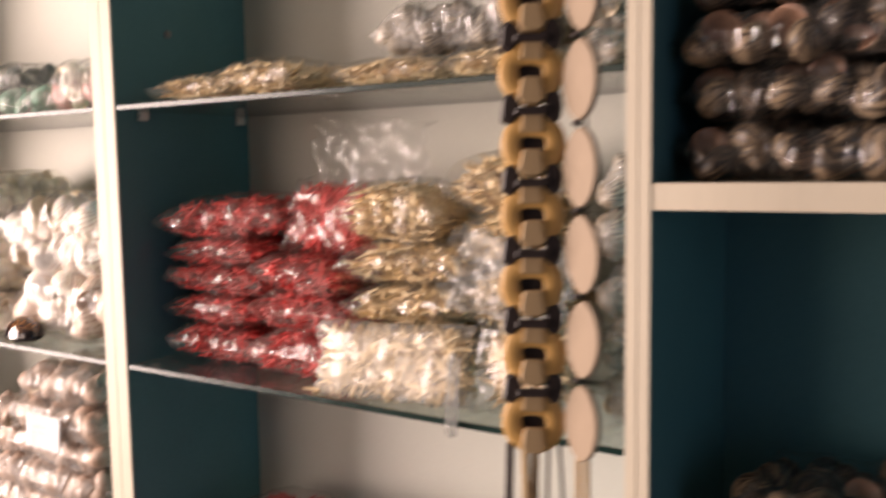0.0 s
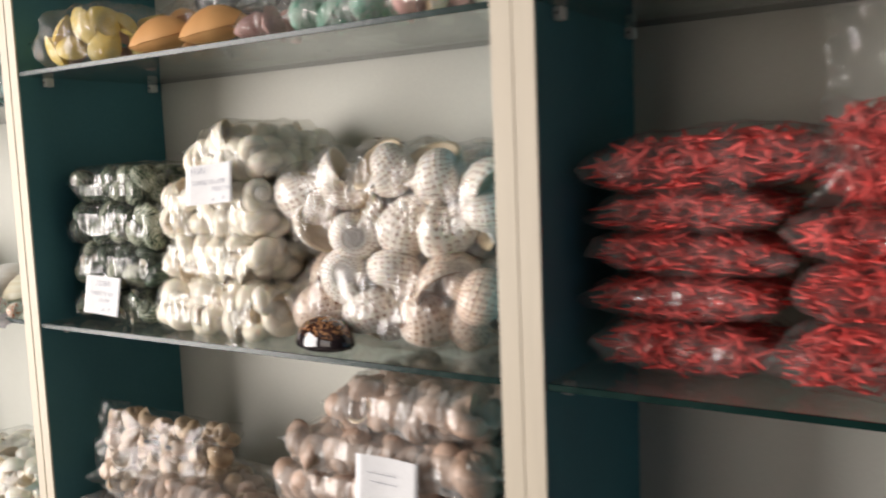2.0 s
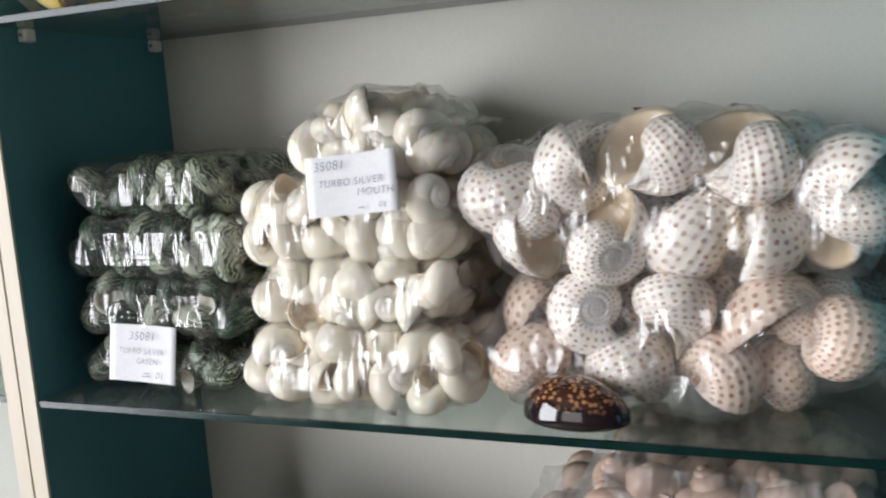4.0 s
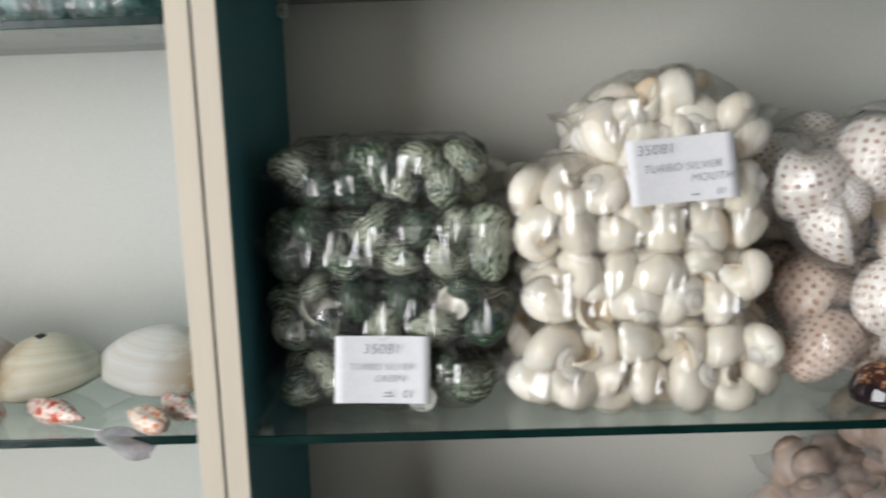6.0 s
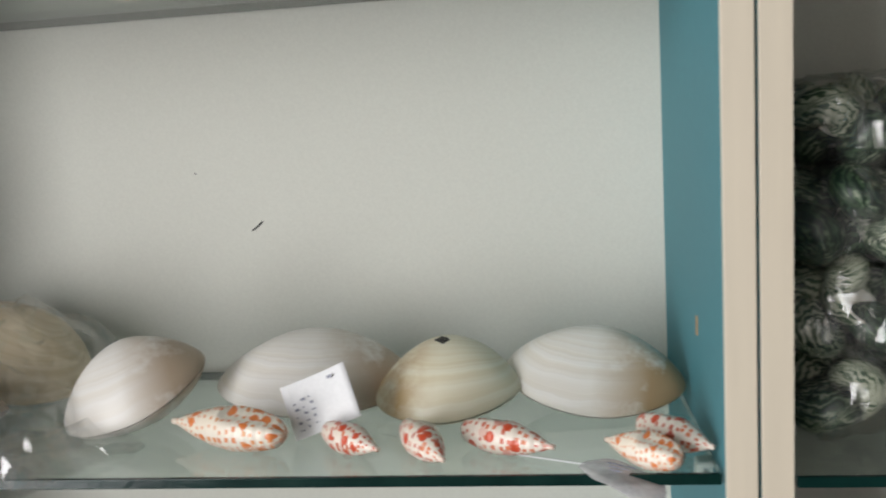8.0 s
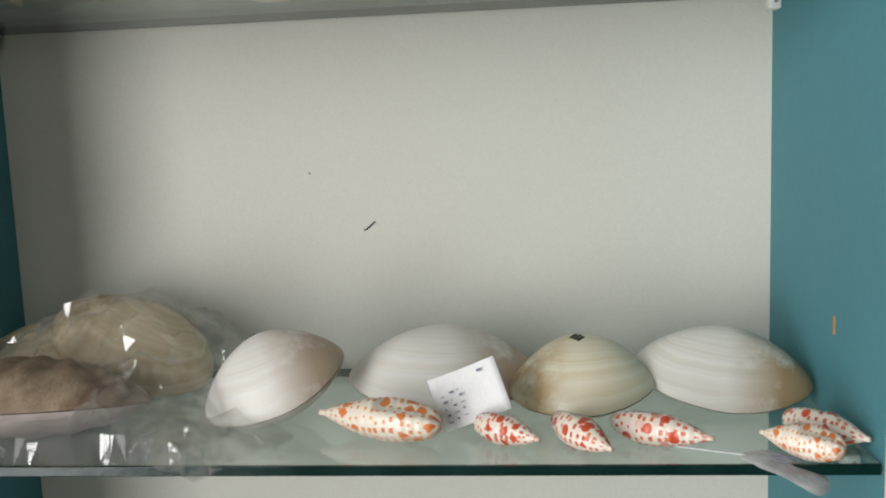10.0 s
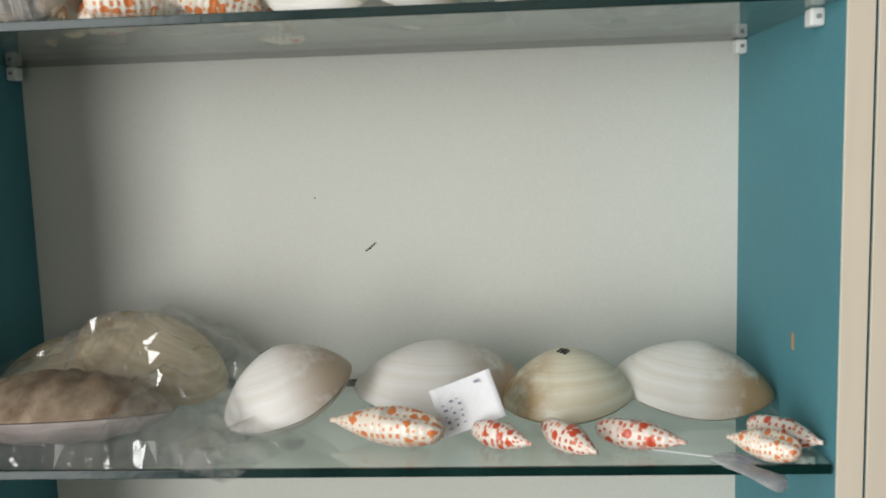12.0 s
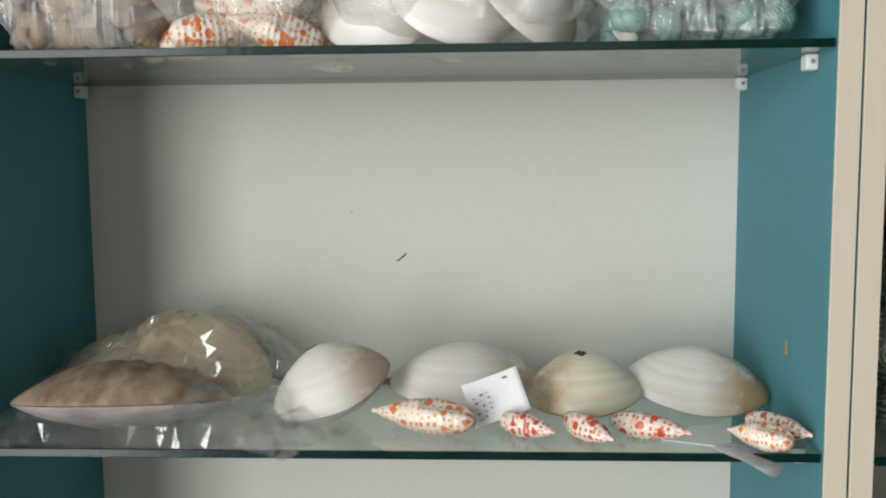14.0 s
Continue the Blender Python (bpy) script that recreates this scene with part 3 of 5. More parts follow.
def heap(name, meshes, d, L, D, Hh, count, rnd, parent):
    """The starfish deeper in a bag, past counting, joined."""
    verts, faces, base = [], [], 0
    forms = [(np.array([v.co[:] for v in me.vertices]), [tuple(p.vertices) for p in me.polygons]) for me in meshes]
    for _ in range(count):
        co, polys = rnd.choice(forms)
        u, v = rnd.uniform(-0.82, 0.82), rnd.uniform(-0.86, 0.80)
        tall = Hh / 2 * max(0.0, (1 - abs(u) ** 3) * (1 - abs(v) ** 5)) ** 0.5
        p = np.array((u * (L - d) / 2, v * (D - d) / 2, Hh / 2 + max(0.0, tall - d * 0.2) * rnd.uniform(-0.85, 0.85)))
        turn = np.array(Euler((rnd.gauss(0, 0.2), rnd.gauss(0, 0.2), rnd.uniform(0, 6.28))).to_matrix())
        verts.extend((co * d * 0.9 @ turn.T + p).tolist())
        faces.extend(tuple(i + base for i in f) for f in polys)
        base += len(co)
    me = mesh_of(name, verts, faces)
    me.materials.append(meshes[0].materials[0])
    ob = part(name, me, None, parent)
    return tagged(ob, "", "", "", "stuff")


def pack(n, R, L, D, Hh, seed, dome=0.0):
    """Balls settled into a box: pushed apart, held in, and drawn a little to the front and down."""
    g = np.random.default_rng(seed)
    lim = np.array([max(L / 2 - R, 0.001), max(D / 2 - R, 0.001), max(Hh / 2 - R, 0.0005)])
    p = g.uniform(-1, 1, (n, 3)) * lim
    for it in range(140):
        d = p[:, None] - p[None]
        dist = np.sqrt((d ** 2).sum(2)) + 1e-9
        push = np.clip(2 * R - dist, 0, None) * (1 - np.eye(n))
        p += (d / dist[..., None] * push[..., None]).sum(1) * 0.28
        p[:, 1] -= 0.00025
        p[:, 2] -= 0.0001
        over = np.clip((np.abs(p[:, 0]) / (lim[0] + R)) ** 4, 0, 1) * 0.35
        for k in range(3):
            m = lim[k] * (1 - over * (k == 2))
            top = m * (1 - dome * (p[:, 0] / lim[0]) ** 2 * 1.6) if k == 2 else m
            p[:, k] = np.clip(p[:, k], -m, np.maximum(top, -lim[k]))
    return p + [0, 0, Hh / 2]


def wrap(name, pts, R, L, D, Hh, seed, fin=0.016, nx=64, na=46, ink=(), taut=0.997):
    """Film drawn tight over balls, pinched into a flat seal at both ends along x."""
    zc, off = Hh / 2, Vector((seed * 2.3, seed * 1.1, seed * 0.7))
    xs = np.linspace(-L / 2 - fin, L / 2 + fin, nx)
    ph = np.linspace(0, 2 * math.pi, na, endpoint=False)
    dirs = np.stack([np.cos(ph), np.sin(ph)], 1)
    r = np.zeros((nx, na))
    q = pts[:, 1:] - [0, zc]
    b = q @ dirs.T
    for i, x in enumerate(xs):
        rad2 = R * R - (pts[:, 0] - x) ** 2
        disc = b ** 2 - (q ** 2).sum(1)[:, None] + rad2[:, None]
        t = np.where((disc > 0) & (rad2[:, None] > 0), b + np.sqrt(np.maximum(disc, 0)), 0)
        r[i] = np.maximum(t.max(0), 0)
    for it in range(60):
        up, dn = np.vstack([r[:1], r[:-1]]), np.vstack([r[1:], r[-1:]])
        left, right = np.roll(r, 1, 1), np.roll(r, -1, 1)
        around = 2 * left * right * math.cos(2 * math.pi / na) / (left + right + 1e-6)
        r = np.maximum(r, np.maximum((up + dn) / 2, around) * taut)
    verts, faces, slots = [], [], []
    pick = random.Random(seed)
    for i, x in enumerate(xs):
        e = min(1.0, max(0.0, (abs(x) - (L / 2 - 1.2 * fin)) / (2.0 * fin)))
        e = e * e * (3 - 2 * e)
        droop = 0.010 * noise.noise(off + Vector((x * 20, 0, 3)))
        for j in range(na):
            c, sn = math.cos(ph[j]), math.sin(ph[j])
            w = 0.0020 * noise.noise(Vector((x * 60, ph[j] * 1.2, 0)) + off) + 0.0014 * noise.noise(Vector((x * 130, ph[j] * 3, 5)) + off)
            crease = abs(noise.noise(Vector((x * 34, c * 2.2, sn * 2.2)) + off)) + 0.6 * abs(noise.noise(Vector((x * 80, c * 4, sn * 4)) + off))
            rr = r[i, j] + 0.0016 + w + (0 if ink else pick.uniform(-0.0016, 0.0016)) + 0.0085 * max(0.0, 0.45 - crease)
            y, z = rr * c, rr * sn
            fy = c * D * 0.44
            fz = 0.0012 * sn + droop + 0.006 * noise.noise(off + Vector((x * 30, c * 3, 7)))
            y, z = y * (1 - e) + fy * e, z * (1 - e) + fz * e
            verts.append((x + 0.005 * e * noise.noise(off + Vector((c * 4, 2, 2))), y, max(0.0006, z + zc)))
    for i in range(nx - 1):
        for j in range(na):
            a, b2 = i * na + j, i * na + (j + 1) % na
            faces += [(a, b2, b2 + na), (a, b2 + na, a + na)] if (i + j) % 2 else [(a, b2, a + na), (b2, b2 + na, a + na)]
            marked = any(u0 < xs[i] / L < u1 and p0 < math.degrees(ph[j]) < p1 for u0, u1, p0, p1 in ink)
            slots += [1 if marked and pick.random() < 0.55 else 0] * 2
    return mesh_of(name, verts, faces, None, False, slots)


TURBO = [spiral_shell("turbo", 3.5, 2.15, 0.40, 0.59, 0.60, 0.82, nu=18, nv=18, lip=0.02), spiral_shell("turbo_b", 3.5, 2.05, 0.42, 0.58, 0.58, 0.88, ribs=5, rib_depth=0.02, nu=18, nv=18, lip=0.03)]
GREEN = [me.copy() for me in TURBO]
TUN = [spiral_shell("tun", 3.5, 2.25, 0.36, 0.60, 0.74, 0.66, ribs=20, rib_depth=0.012, nv=48, nu=18, lip=0.05),
       spiral_shell("tun_b", 3.5, 2.1, 0.38, 0.60, 0.68, 0.72, ribs=20, rib_depth=0.012, nv=48, nu=18, lip=0.04)]
SNAIL = [spiral_shell("snail", 4.5, 1.7, 0.36, 0.50, 0.55, 1.5), spiral_shell("snail_b", 3.5, 1.9, 0.4, 0.55, 0.6, 1.15, bumps=0.03)]


def meshes_with(base, outer, inner):
    out = []
    for me in base:
        k = me.copy()
        k.materials.append(outer)
        k.materials.append(inner)
        out.append(k)
    return out


PEARL_SHELLS = meshes_with(TURBO, PEARL, MOUTH)
GREEN_SHELLS = meshes_with(GREEN, GREEN_TURBO, PEARL)
TUN_SHELLS = meshes_with(TUN, SPOTTED, MOUTH)
TUN_PINK = meshes_with(TUN, SPOTTED_PINK, MOUTH_BROWN) + meshes_with(TUN[1:], SPOTTED, MOUTH)
PINK_SHELLS = meshes_with(SNAIL[1:] + TURBO, PINK_SNAIL, MOUTH)
TAN_SHELLS = meshes_with(SNAIL, TAN_SNAIL, MOUTH)
GREY_SHELLS = meshes_with(SNAIL + TURBO, GREY_TURBO, MOUTH)
DARK_SHELLS = meshes_with(TURBO + SNAIL[:1], DARK_SHELL, MOUTH_BROWN)
TEAL_SHELLS = meshes_with(SNAIL[1:] + TURBO, TEAL_SHELL, PEARL)
STAR_RED = [star_mesh("starfish", 0.104, 0.3, k) for k in range(4)]
STAR_BEIGE = [star_mesh("starfish", 0.116, 0.25, 10 + k) for k in range(4)]
STAR_BIG = [star_mesh("starfish", 0.09, 0.2, 20 + k) for k in range(3)]
MITER_ME = miter_mesh("miter")
for group_, m_ in ((STAR_RED, RED_STAR), (STAR_BEIGE, BEIGE_STAR), (STAR_BIG, BEIGE_STAR)):
    for me_ in group_:
        me_.materials.append(m_)


def small_clams(material, seed):
    a = clam_mesh("clam", 1.0, 0.75, 0.42, 0.3, 0.02, 24, 7, ribs=14)
    a.materials.append(material)
    return [a]


seed_count = [0]


def bag(kind, label, x0, x1, y0, y1, z0, z1, meshes, d, count, film=FILM, flat=False, tilt=(0, 0, 0), group="", lump=0.004, pu=2.6, pv=5.0, spread=0.7, over=1.03, standing=False, ink=(), tight=0.425, dome=0.0, fat=1.0, closed=0.0, **more):
    """A filled clear bag whose body fills the given span; standing: its broad side faces the viewer."""
    seed_count[0] += 1
    s = seed_count[0]
    rnd = random.Random(s)
    L, D, Hh = (x1 - x0) * over, y1 - y0, z1 - z0
    if standing:
        D, Hh = z1 - z0, y1 - y0
        m = pose((x0 + x1) / 2, y1, (z0 + z1) / 2, 90 + tilt[0], tilt[1], tilt[2])
    else:
        m = pose((x0 + x1) / 2, (y0 + y1) / 2, z0, *tilt)
    b = thing(kind + "_bag", label, "bag", m, group)
    if flat:
        contents(b, kind, meshes, None, d, L, D, Hh, count, rnd, True, pu, pv, spread, fronts=not standing)
        heap("starfish_heap", meshes, d, L, D, Hh, 190, rnd, b)
        part("film", pillow("film", L, D, Hh, s, pu, pv, lump=lump, **more), film, b, "crinkled clear plastic film")
        return b
    fin = 0.019
    R = d * tight
    n = min(64, max(4, int(1.12 * (L - fin) * D * max(Hh, 2 * R) / (2 * R) ** 3)))
    pts = pack(n, R, L - fin, D, Hh - 0.005, s, dome) + [0, 0, 0.002]
    for p in pts:
        k = d * fat * rnd.uniform(0.98, 1.12)
        turn = Euler((rnd.uniform(0, 6.28), rnd.uniform(-1.2, 1.2), rnd.uniform(0, 6.28)))
        for go in range(6):
            if rnd.random() > closed or (turn.to_matrix() @ Vector((0, -1, 0))).y > 0.1:
                break
            turn = Euler((rnd.uniform(0, 6.28), rnd.uniform(-1.2, 1.2), rnd.uniform(0, 6.28)))
        part(kind, rnd.choice(meshes), None, b, "", Matrix.LocRotScale(p, turn, (k, k, k)))
    if standing:
        part("film", pillow("film", L * 1.06, D * 1.12, Hh * 1.05, s, 7.0, 7.0, lump=0.004, flap=0.02), film, b, "flat clear plastic film", Matrix.Translation((0, 0, -Hh * 0.02)))
        for k, (u, v) in enumerate(ink):
            part("writing", box_bm(u * L, u * L + 0.012, v * D, v * D + 0.007, Hh * 1.06, Hh * 1.06 + 0.0006), BLACK_INK, b, "smudged marker writing")
        return b
    part("film", wrap("film", pts, d * 0.485 * fat, L - fin, D, Hh, s, fin, nx=130 if ink else 48, na=92 if ink else 34, ink=ink), (film, BLACK_INK), b, "crinkled clear plastic film")
    return b


# ---- the room ----
X0, X1, Y0, Y1, TOP = -1.42, 4.2, -3.3, 0.30, 2.75


def boxes(name, spans, material, label, category="wall"):
    bm = bmesh.new()
    for s in spans:
        add_box(bm, *s)
    return solo(name, bm, material, label, category, kind="structure")


boxes("floor", [(X0 - 0.2, X1 + 0.2, Y0 - 0.2, Y1 + 0.2, -0.1, 0)], FLOOR, "plain brown tiled shop floor", "floor")
boxes("ceiling", [(X0 - 0.2, X1 + 0.2, Y0 - 0.2, Y1 + 0.2, TOP, TOP + 0.1)], CEILING, "plain dark grey painted ceiling", "ceiling")
boxes("wall_north", [(X0 - 0.2, X1 + 0.2, Y1, Y1 + 0.15, 0, TOP)], PLASTER, "plain dark grey wall behind the shelving")
boxes("wall_west", [(X0 - 0.15, X0, -0.93, Y1, 0, TOP), (X0 - 0.15, X0, Y0, -2.97, 0, TOP), (X0 - 0.15, X0, -2.97, -0.93, 0, 0.38), (X0 - 0.15, X0, -2.97, -0.93, 2.32, TOP)], PLASTER, "plain dark grey side wall with a shop window")
# unseen wall; its doorway is assumed, to let the blue fill in
boxes("wall_east", [(X1, X1 + 0.15, -1.2, Y1, 0, TOP), (X1, X1 + 0.15, Y0, -2.2, 0, TOP), (X1, X1 + 0.15, -2.2, -1.2, 2.25, TOP)], PLASTER, "plain dark grey side wall with an assumed opening for the fill lamp")
# unseen wall; its window opening is made up for the rear fill
boxes("wall_south", [(X0, -1.13, Y0 - 0.15, Y0, 0, TOP), (0.43, X1, Y0 - 0.15, Y0, 0, TOP), (-1.13, 0.43, Y0 - 0.15, Y0, 0, 0.58), (-1.13, 0.43, Y0 - 0.15, Y0, 2.22, TOP)], PLASTER, "plain dark grey wall with an assumed opening for the fill lamp")

# ---- shelving ----
GT = 0.007                      # glass thickness
DEEP = 0.265
BOTTOM, HEAD = 0.02, 2.12


def cabinet(label, xl, xr, tl, tr, back, inner=TEAL):
    """One bay: two side panels with cream front edges, a back, a plinth and a top."""
    c = thing("shelving_cabinet", label, "cabinet", None, "shelving bays")
    for a, b, f in ((xl - tl, xl, -1), (xr, xr + tr, 1)):
        side = part("side_panel", box_bm(a, b, 0.0015, DEEP + 0.014, BOTTOM, HEAD), inner, c, "teal painted side panel")
        part("edge_band", box_bm(a + 0.0004, b - 0.0004, -0.0015, 0.0015, BOTTOM, HEAD, 0.0005), CREAM, side, "cream laminate edge")
    part("back_panel", box_bm(xl, xr, DEEP, DEEP + 0.014, BOTTOM, HEAD), back, c, "off-white back panel" if back == BACK else "dark teal back panel")
    part("top_panel", box_bm(xl, xr, 0.0, DEEP, HEAD - 0.025, HEAD), CREAM, c)
    part("plinth", box_bm(xl, xr, 0.01, 0.03, 0.0, 0.10), CREAM, c)
    part("bottom_panel", box_bm(xl, xr, 0.001, DEEP, 0.10, 0.125), CREAM, c)
    return c


def glass_shelf(xl, xr, top, depth=0.252):
    g = thing("glass_shelf", "clear glass shelf with dark green edges on white pins", "shelf", pose(0, 0, top - GT), "glass shelves")
    part("pane", box_bm(xl + 0.002, xr - 0.002, 0.004, depth, 0.0, GT), GLASS, g)
    part("front_edge", box_bm(xl + 0.002, xr - 0.002, 0.0005, 0.004, 0.0, GT, 0.0006), GLASS_EDGE, g, "dark green polished glass edge")
    part("back_edge", box_bm(xl + 0.002, xr - 0.002, depth, depth + 0.003, 0.0, GT), GLASS_EDGE, g)
    return g


def pin(c, x, y, z, f):
    """A white shelf pin screwed to a side panel, f: which way it stands out."""
    bm = box_bm(min(x, x + f * 0.011), max(x, x + f * 0.011), y - 0.007, y + 0.007, z - 0.014, z - 0.0005, 0.002)
    p = part("shelf_pin", bm, WHITE_PLASTIC, c, "white plastic shelf pin")
    bm = bmesh.new()
    bmesh.ops.create_cone(bm, cap_ends=True, segments=10, radius1=0.0022, radius2=0.0016, depth=0.002,
                          matrix=Matrix.Translation((x + f * 0.005, y - 0.0075, z - 0.007)) @ Matrix.Rotation(radians(90), 4, "X"))
    part("screw", bm, STEEL, p, "dark steel screw")


XAL, XAR, XBL, XBR, XCL, XCR, XDL, XDR = -0.777, -0.041, 0.0, 0.82, 0.8704, 1.6567, 1.6827, 2.47
Z1A, Z2A, Z1, Z2, Z0 = 1.156, 1.4975, 1.1535, 1.5395, 0.80
bays = [(cabinet("teal shelving bay holding clams and spotted shells", XAL, XAR, 0.0205, 0.0197, BACK), XAL, XAR, (Z0, Z1A, Z2A, 1.84)),
        (cabinet("teal shelving bay with stacked bags of snail shells", XBL, XBR, 0.0197, 0.0251, BACK), XBL, XBR, (Z0, Z1, Z2, 1.88)),
        (cabinet("teal shelving bay with stacked bags of starfish", XCL, XCR, 0.0251, 0.0129, BACK), XCL, XCR, (Z0, Z1, Z2, 1.88))]
for c_, xl_, xr_, levels in bays:
    for z_ in levels:
        glass_shelf(xl_, xr_, z_)
        for x_, f_ in ((xl_, 1), (xr_, -1)):
            for y_ in (0.045, 0.243):
                pin(c_, x_, y_, z_ - GT, f_)
dcab = cabinet("teal shelving bay with thick cream wooden shelves", XDL, XDR, 0.013, 0.022, TEAL)
for z_ in (0.6, 1.02, 1.4235, 1.83):
    b_ = part("wooden_shelf", box_bm(XDL, XDR, 0.0, DEEP, z_ - 0.0265, z_, 0.001), CREAM, dcab, "thick cream laminate shelf")

# small marks on the panels
pm = bmesh.new()
for k in range(7):
    a_, b_ = k / 7, (k + 1) / 7
    q = lambda s: (-0.4225 + 0.011 * s ** 0.8, 1.2905 + 0.0085 * s)
    (xa, za), (xb, zb) = q(a_), q(b_)
    v = [pm.verts.new(t) for t in ((xa - 0.0006, DEEP - 0.0006, za + 0.0006), (xa + 0.0006, DEEP - 0.0006, za - 0.0006), (xb + 0.0006, DEEP - 0.0006, zb - 0.0006), (xb - 0.0006, DEEP - 0.0006, zb + 0.0006))]
    pm.faces.new(v)
part("pen_mark", pm, BLACK_INK, bays[0][0], "short black pen stroke")
part("scratch", box_bm(XAR - 0.0005, XAR, 0.094, 0.098, 1.220, 1.234), SCRATCH, bays[0][0], "small orange chip in the paint")
part("speck", box_bm(-0.474, -0.4725, DEEP - 0.0005, DEEP, 1.3465, 1.348), BLACK_INK, bays[0][0])
part("hook", box_bm(XCL, XCL + 0.004, 0.095, 0.105, 1.648, 1.658, 0.001), STEEL, bays[2][0])


# ---- paper cards ----
def text_mesh(body, size):
    cu = bpy.data.curves.new("writing", "FONT")
    cu.body, cu.size, cu.shear, cu.offset, cu.space_character = body, size * 0.95, 0.12, -0.015 * size, 1.08
    ob = bpy.data.objects.new("writing", cu)
    me = bpy.data.meshes.new_from_object(ob)
    bpy.data.objects.remove(ob)
    return me


def card(label, w, h, m, lines, bars=(), curl=0.004, group="price cards"):
    """A paper card in the xz plane facing -y, its lower left corner at the origin."""
    verts, faces = [], []
    n = 10
    for side in (0, 1):
        for i in range(n + 1):
            for z in (0, h):
                verts.append((w * i / n, side * 0.0004 + curl * math.sin(math.pi * i / n) * (1 if z else 0.6), z))
    for i in range(n):
        a = 2 * i
        faces.append((a, a + 2, a + 3, a + 1))
        b = a + 2 * (n + 1)
        faces.append((b, b + 1, b + 3, b + 2))
    faces += [(0, 1, 2 * n + 3, 2 * n + 2), (2 * n, 4 * n + 2, 4 * n + 3, 2 * n + 1)]
    t = thing("price_card", label, "card", m, group)
    part("paper", mesh_of("paper", verts, faces), PAPER, t)
    for body, size, x, z in lines:
        part("writing", text_mesh(body, size), INK, t, "handwritten ink", pose(x, -0.0006, z, 90, 0, 0))
    for x, z, bw, bh in bars:
        part("writing", box_bm(x, x + bw, -0.0006, -0.0002, z, z + bh), INK, t)
    return t


# ---- bay A: clams and miters on the glass ----
CLAM_B = valve_mesh("clam", 0.122, 0.112, 0.032)


def clam(x, y, size, turn, material, label, marks=(), bow=0.0):
    """A closed clam resting on the glass; size: length, depth, height of each valve."""
    L, D, Hu, Hl = size
    up, low = valve_mesh("upper_valve", L, D, Hu, 1, bow=bow), valve_mesh("lower_valve", L * 0.995, D * 0.995, Hl, -1, bow=bow)
    m = pose(x, y, 0, *turn)
    m.translation.z = Z1A + 0.0004 - min((m @ v.co).z for v in low.vertices)
    c = thing("clam", label, "seashell", m, "large clams on the glass")
    valve = part("upper_valve", up, material, c)
    part("lower_valve", low, material, c)
    part("hinge", box_bm(-0.013, 0.013, D * 0.49, D * 0.515, -0.0025, 0.003, 0.001), CLAM_TAN, c, "dark brown hinge ligament")
    for u, v, w in marks:
        near = min(up.vertices, key=lambda q: (q.co.x - u * L / 2) ** 2 + (q.co.y - v * D / 2) ** 2)
        face = near.normal.to_track_quat("Z", "Y").to_matrix().to_4x4()
        for k in range(3):
            bar = box_bm(-w / 2 + w * 0.36 * k, -w / 2 + w * 0.36 * k + w * 0.24, -w * (0.35 + 0.1 * (k % 2)), w * 0.4, -0.0004, 0.0006)
            part("writing", bar, BLACK_INK, valve, "smudged black marking", Matrix.Translation(near.co) @ face)
    return c


clam(-0.113, 0.142, (0.140, 0.100, 0.036, 0.016), (17, 6, -8), CLAM, "large cream clam shell with brown growth bands", bow=0.004)
clam(-0.226, 0.126, (0.116, 0.096, 0.037, 0.018), (14, -3, -6), CLAM_YELLOW, "yellowish cream clam shell with a small black mark", [(-0.02, 0.25, 0.010)])
clam(-0.338, 0.152, (0.162, 0.108, 0.038, 0.018), (15, 3, 8), CLAM_WHITE, "large whitish clam shell behind a paper card")
clam(-0.470, 0.100, (0.118, 0.092, 0.036, 0.030), (20, -20, 14), CLAM_WHITE, "pale clam shell standing tilted on the glass", [(-0.1, 0.62, 0.009)])

MITERS = [((-0.428, 0.072), (-0.332, 0.040), 0.0162, MITER), ((-0.262, 0.020), (-0.307, 0.060), 0.0117, MITER_RED), ((-0.215, -0.002), (-0.248, 0.062), 0.0126, MITER_RED),
          ((-0.145, 0.018), (-0.208, 0.056), 0.0124, MITER_RED), ((-0.111, 0.032), (-0.067, -0.003), 0.0122, MITER), ((-0.045, 0.014), (-0.086, 0.062), 0.0126, MITER_RED)]
for (xa, ya), (xb, yb), r_, m_ in MITERS:
    length = math.hypot(xb - xa, yb - ya)
    ang = math.degrees(math.atan2(yb - ya, xb - xa))
    me_ = MITER_ME.copy()
    o_ = solo("miter_shell", me_, m_, "pointed white shell with orange red spots" if m_ is MITER else "pointed white shell with dark red blotches", "seashell",
              pose((xa + xb) / 2, (ya + yb) / 2, Z1A + r_ * 0.96, 25 * len(me_.name) % 360, 0, ang), "spotted miter shells")
    o_.scale = (length, r_ / 0.205, r_ / 0.205)

card("small white handwritten card leaning on a clam", 0.055, 0.041, pose(-0.3315, 0.064, 1.1570, -16, -22, -6), [],
     [(0.006 + 0.0068 * (i // 5) + 0.0006 * (i % 2), 0.005 + 0.0050 * (i % 5) + 0.001 * (i // 5), 0.0036 - 0.0010 * (i % 3), 0.0007 + 0.0010 * (i % 2)) for i in range(15)]
     + [(0.039, 0.034, 0.004, 0.002)])


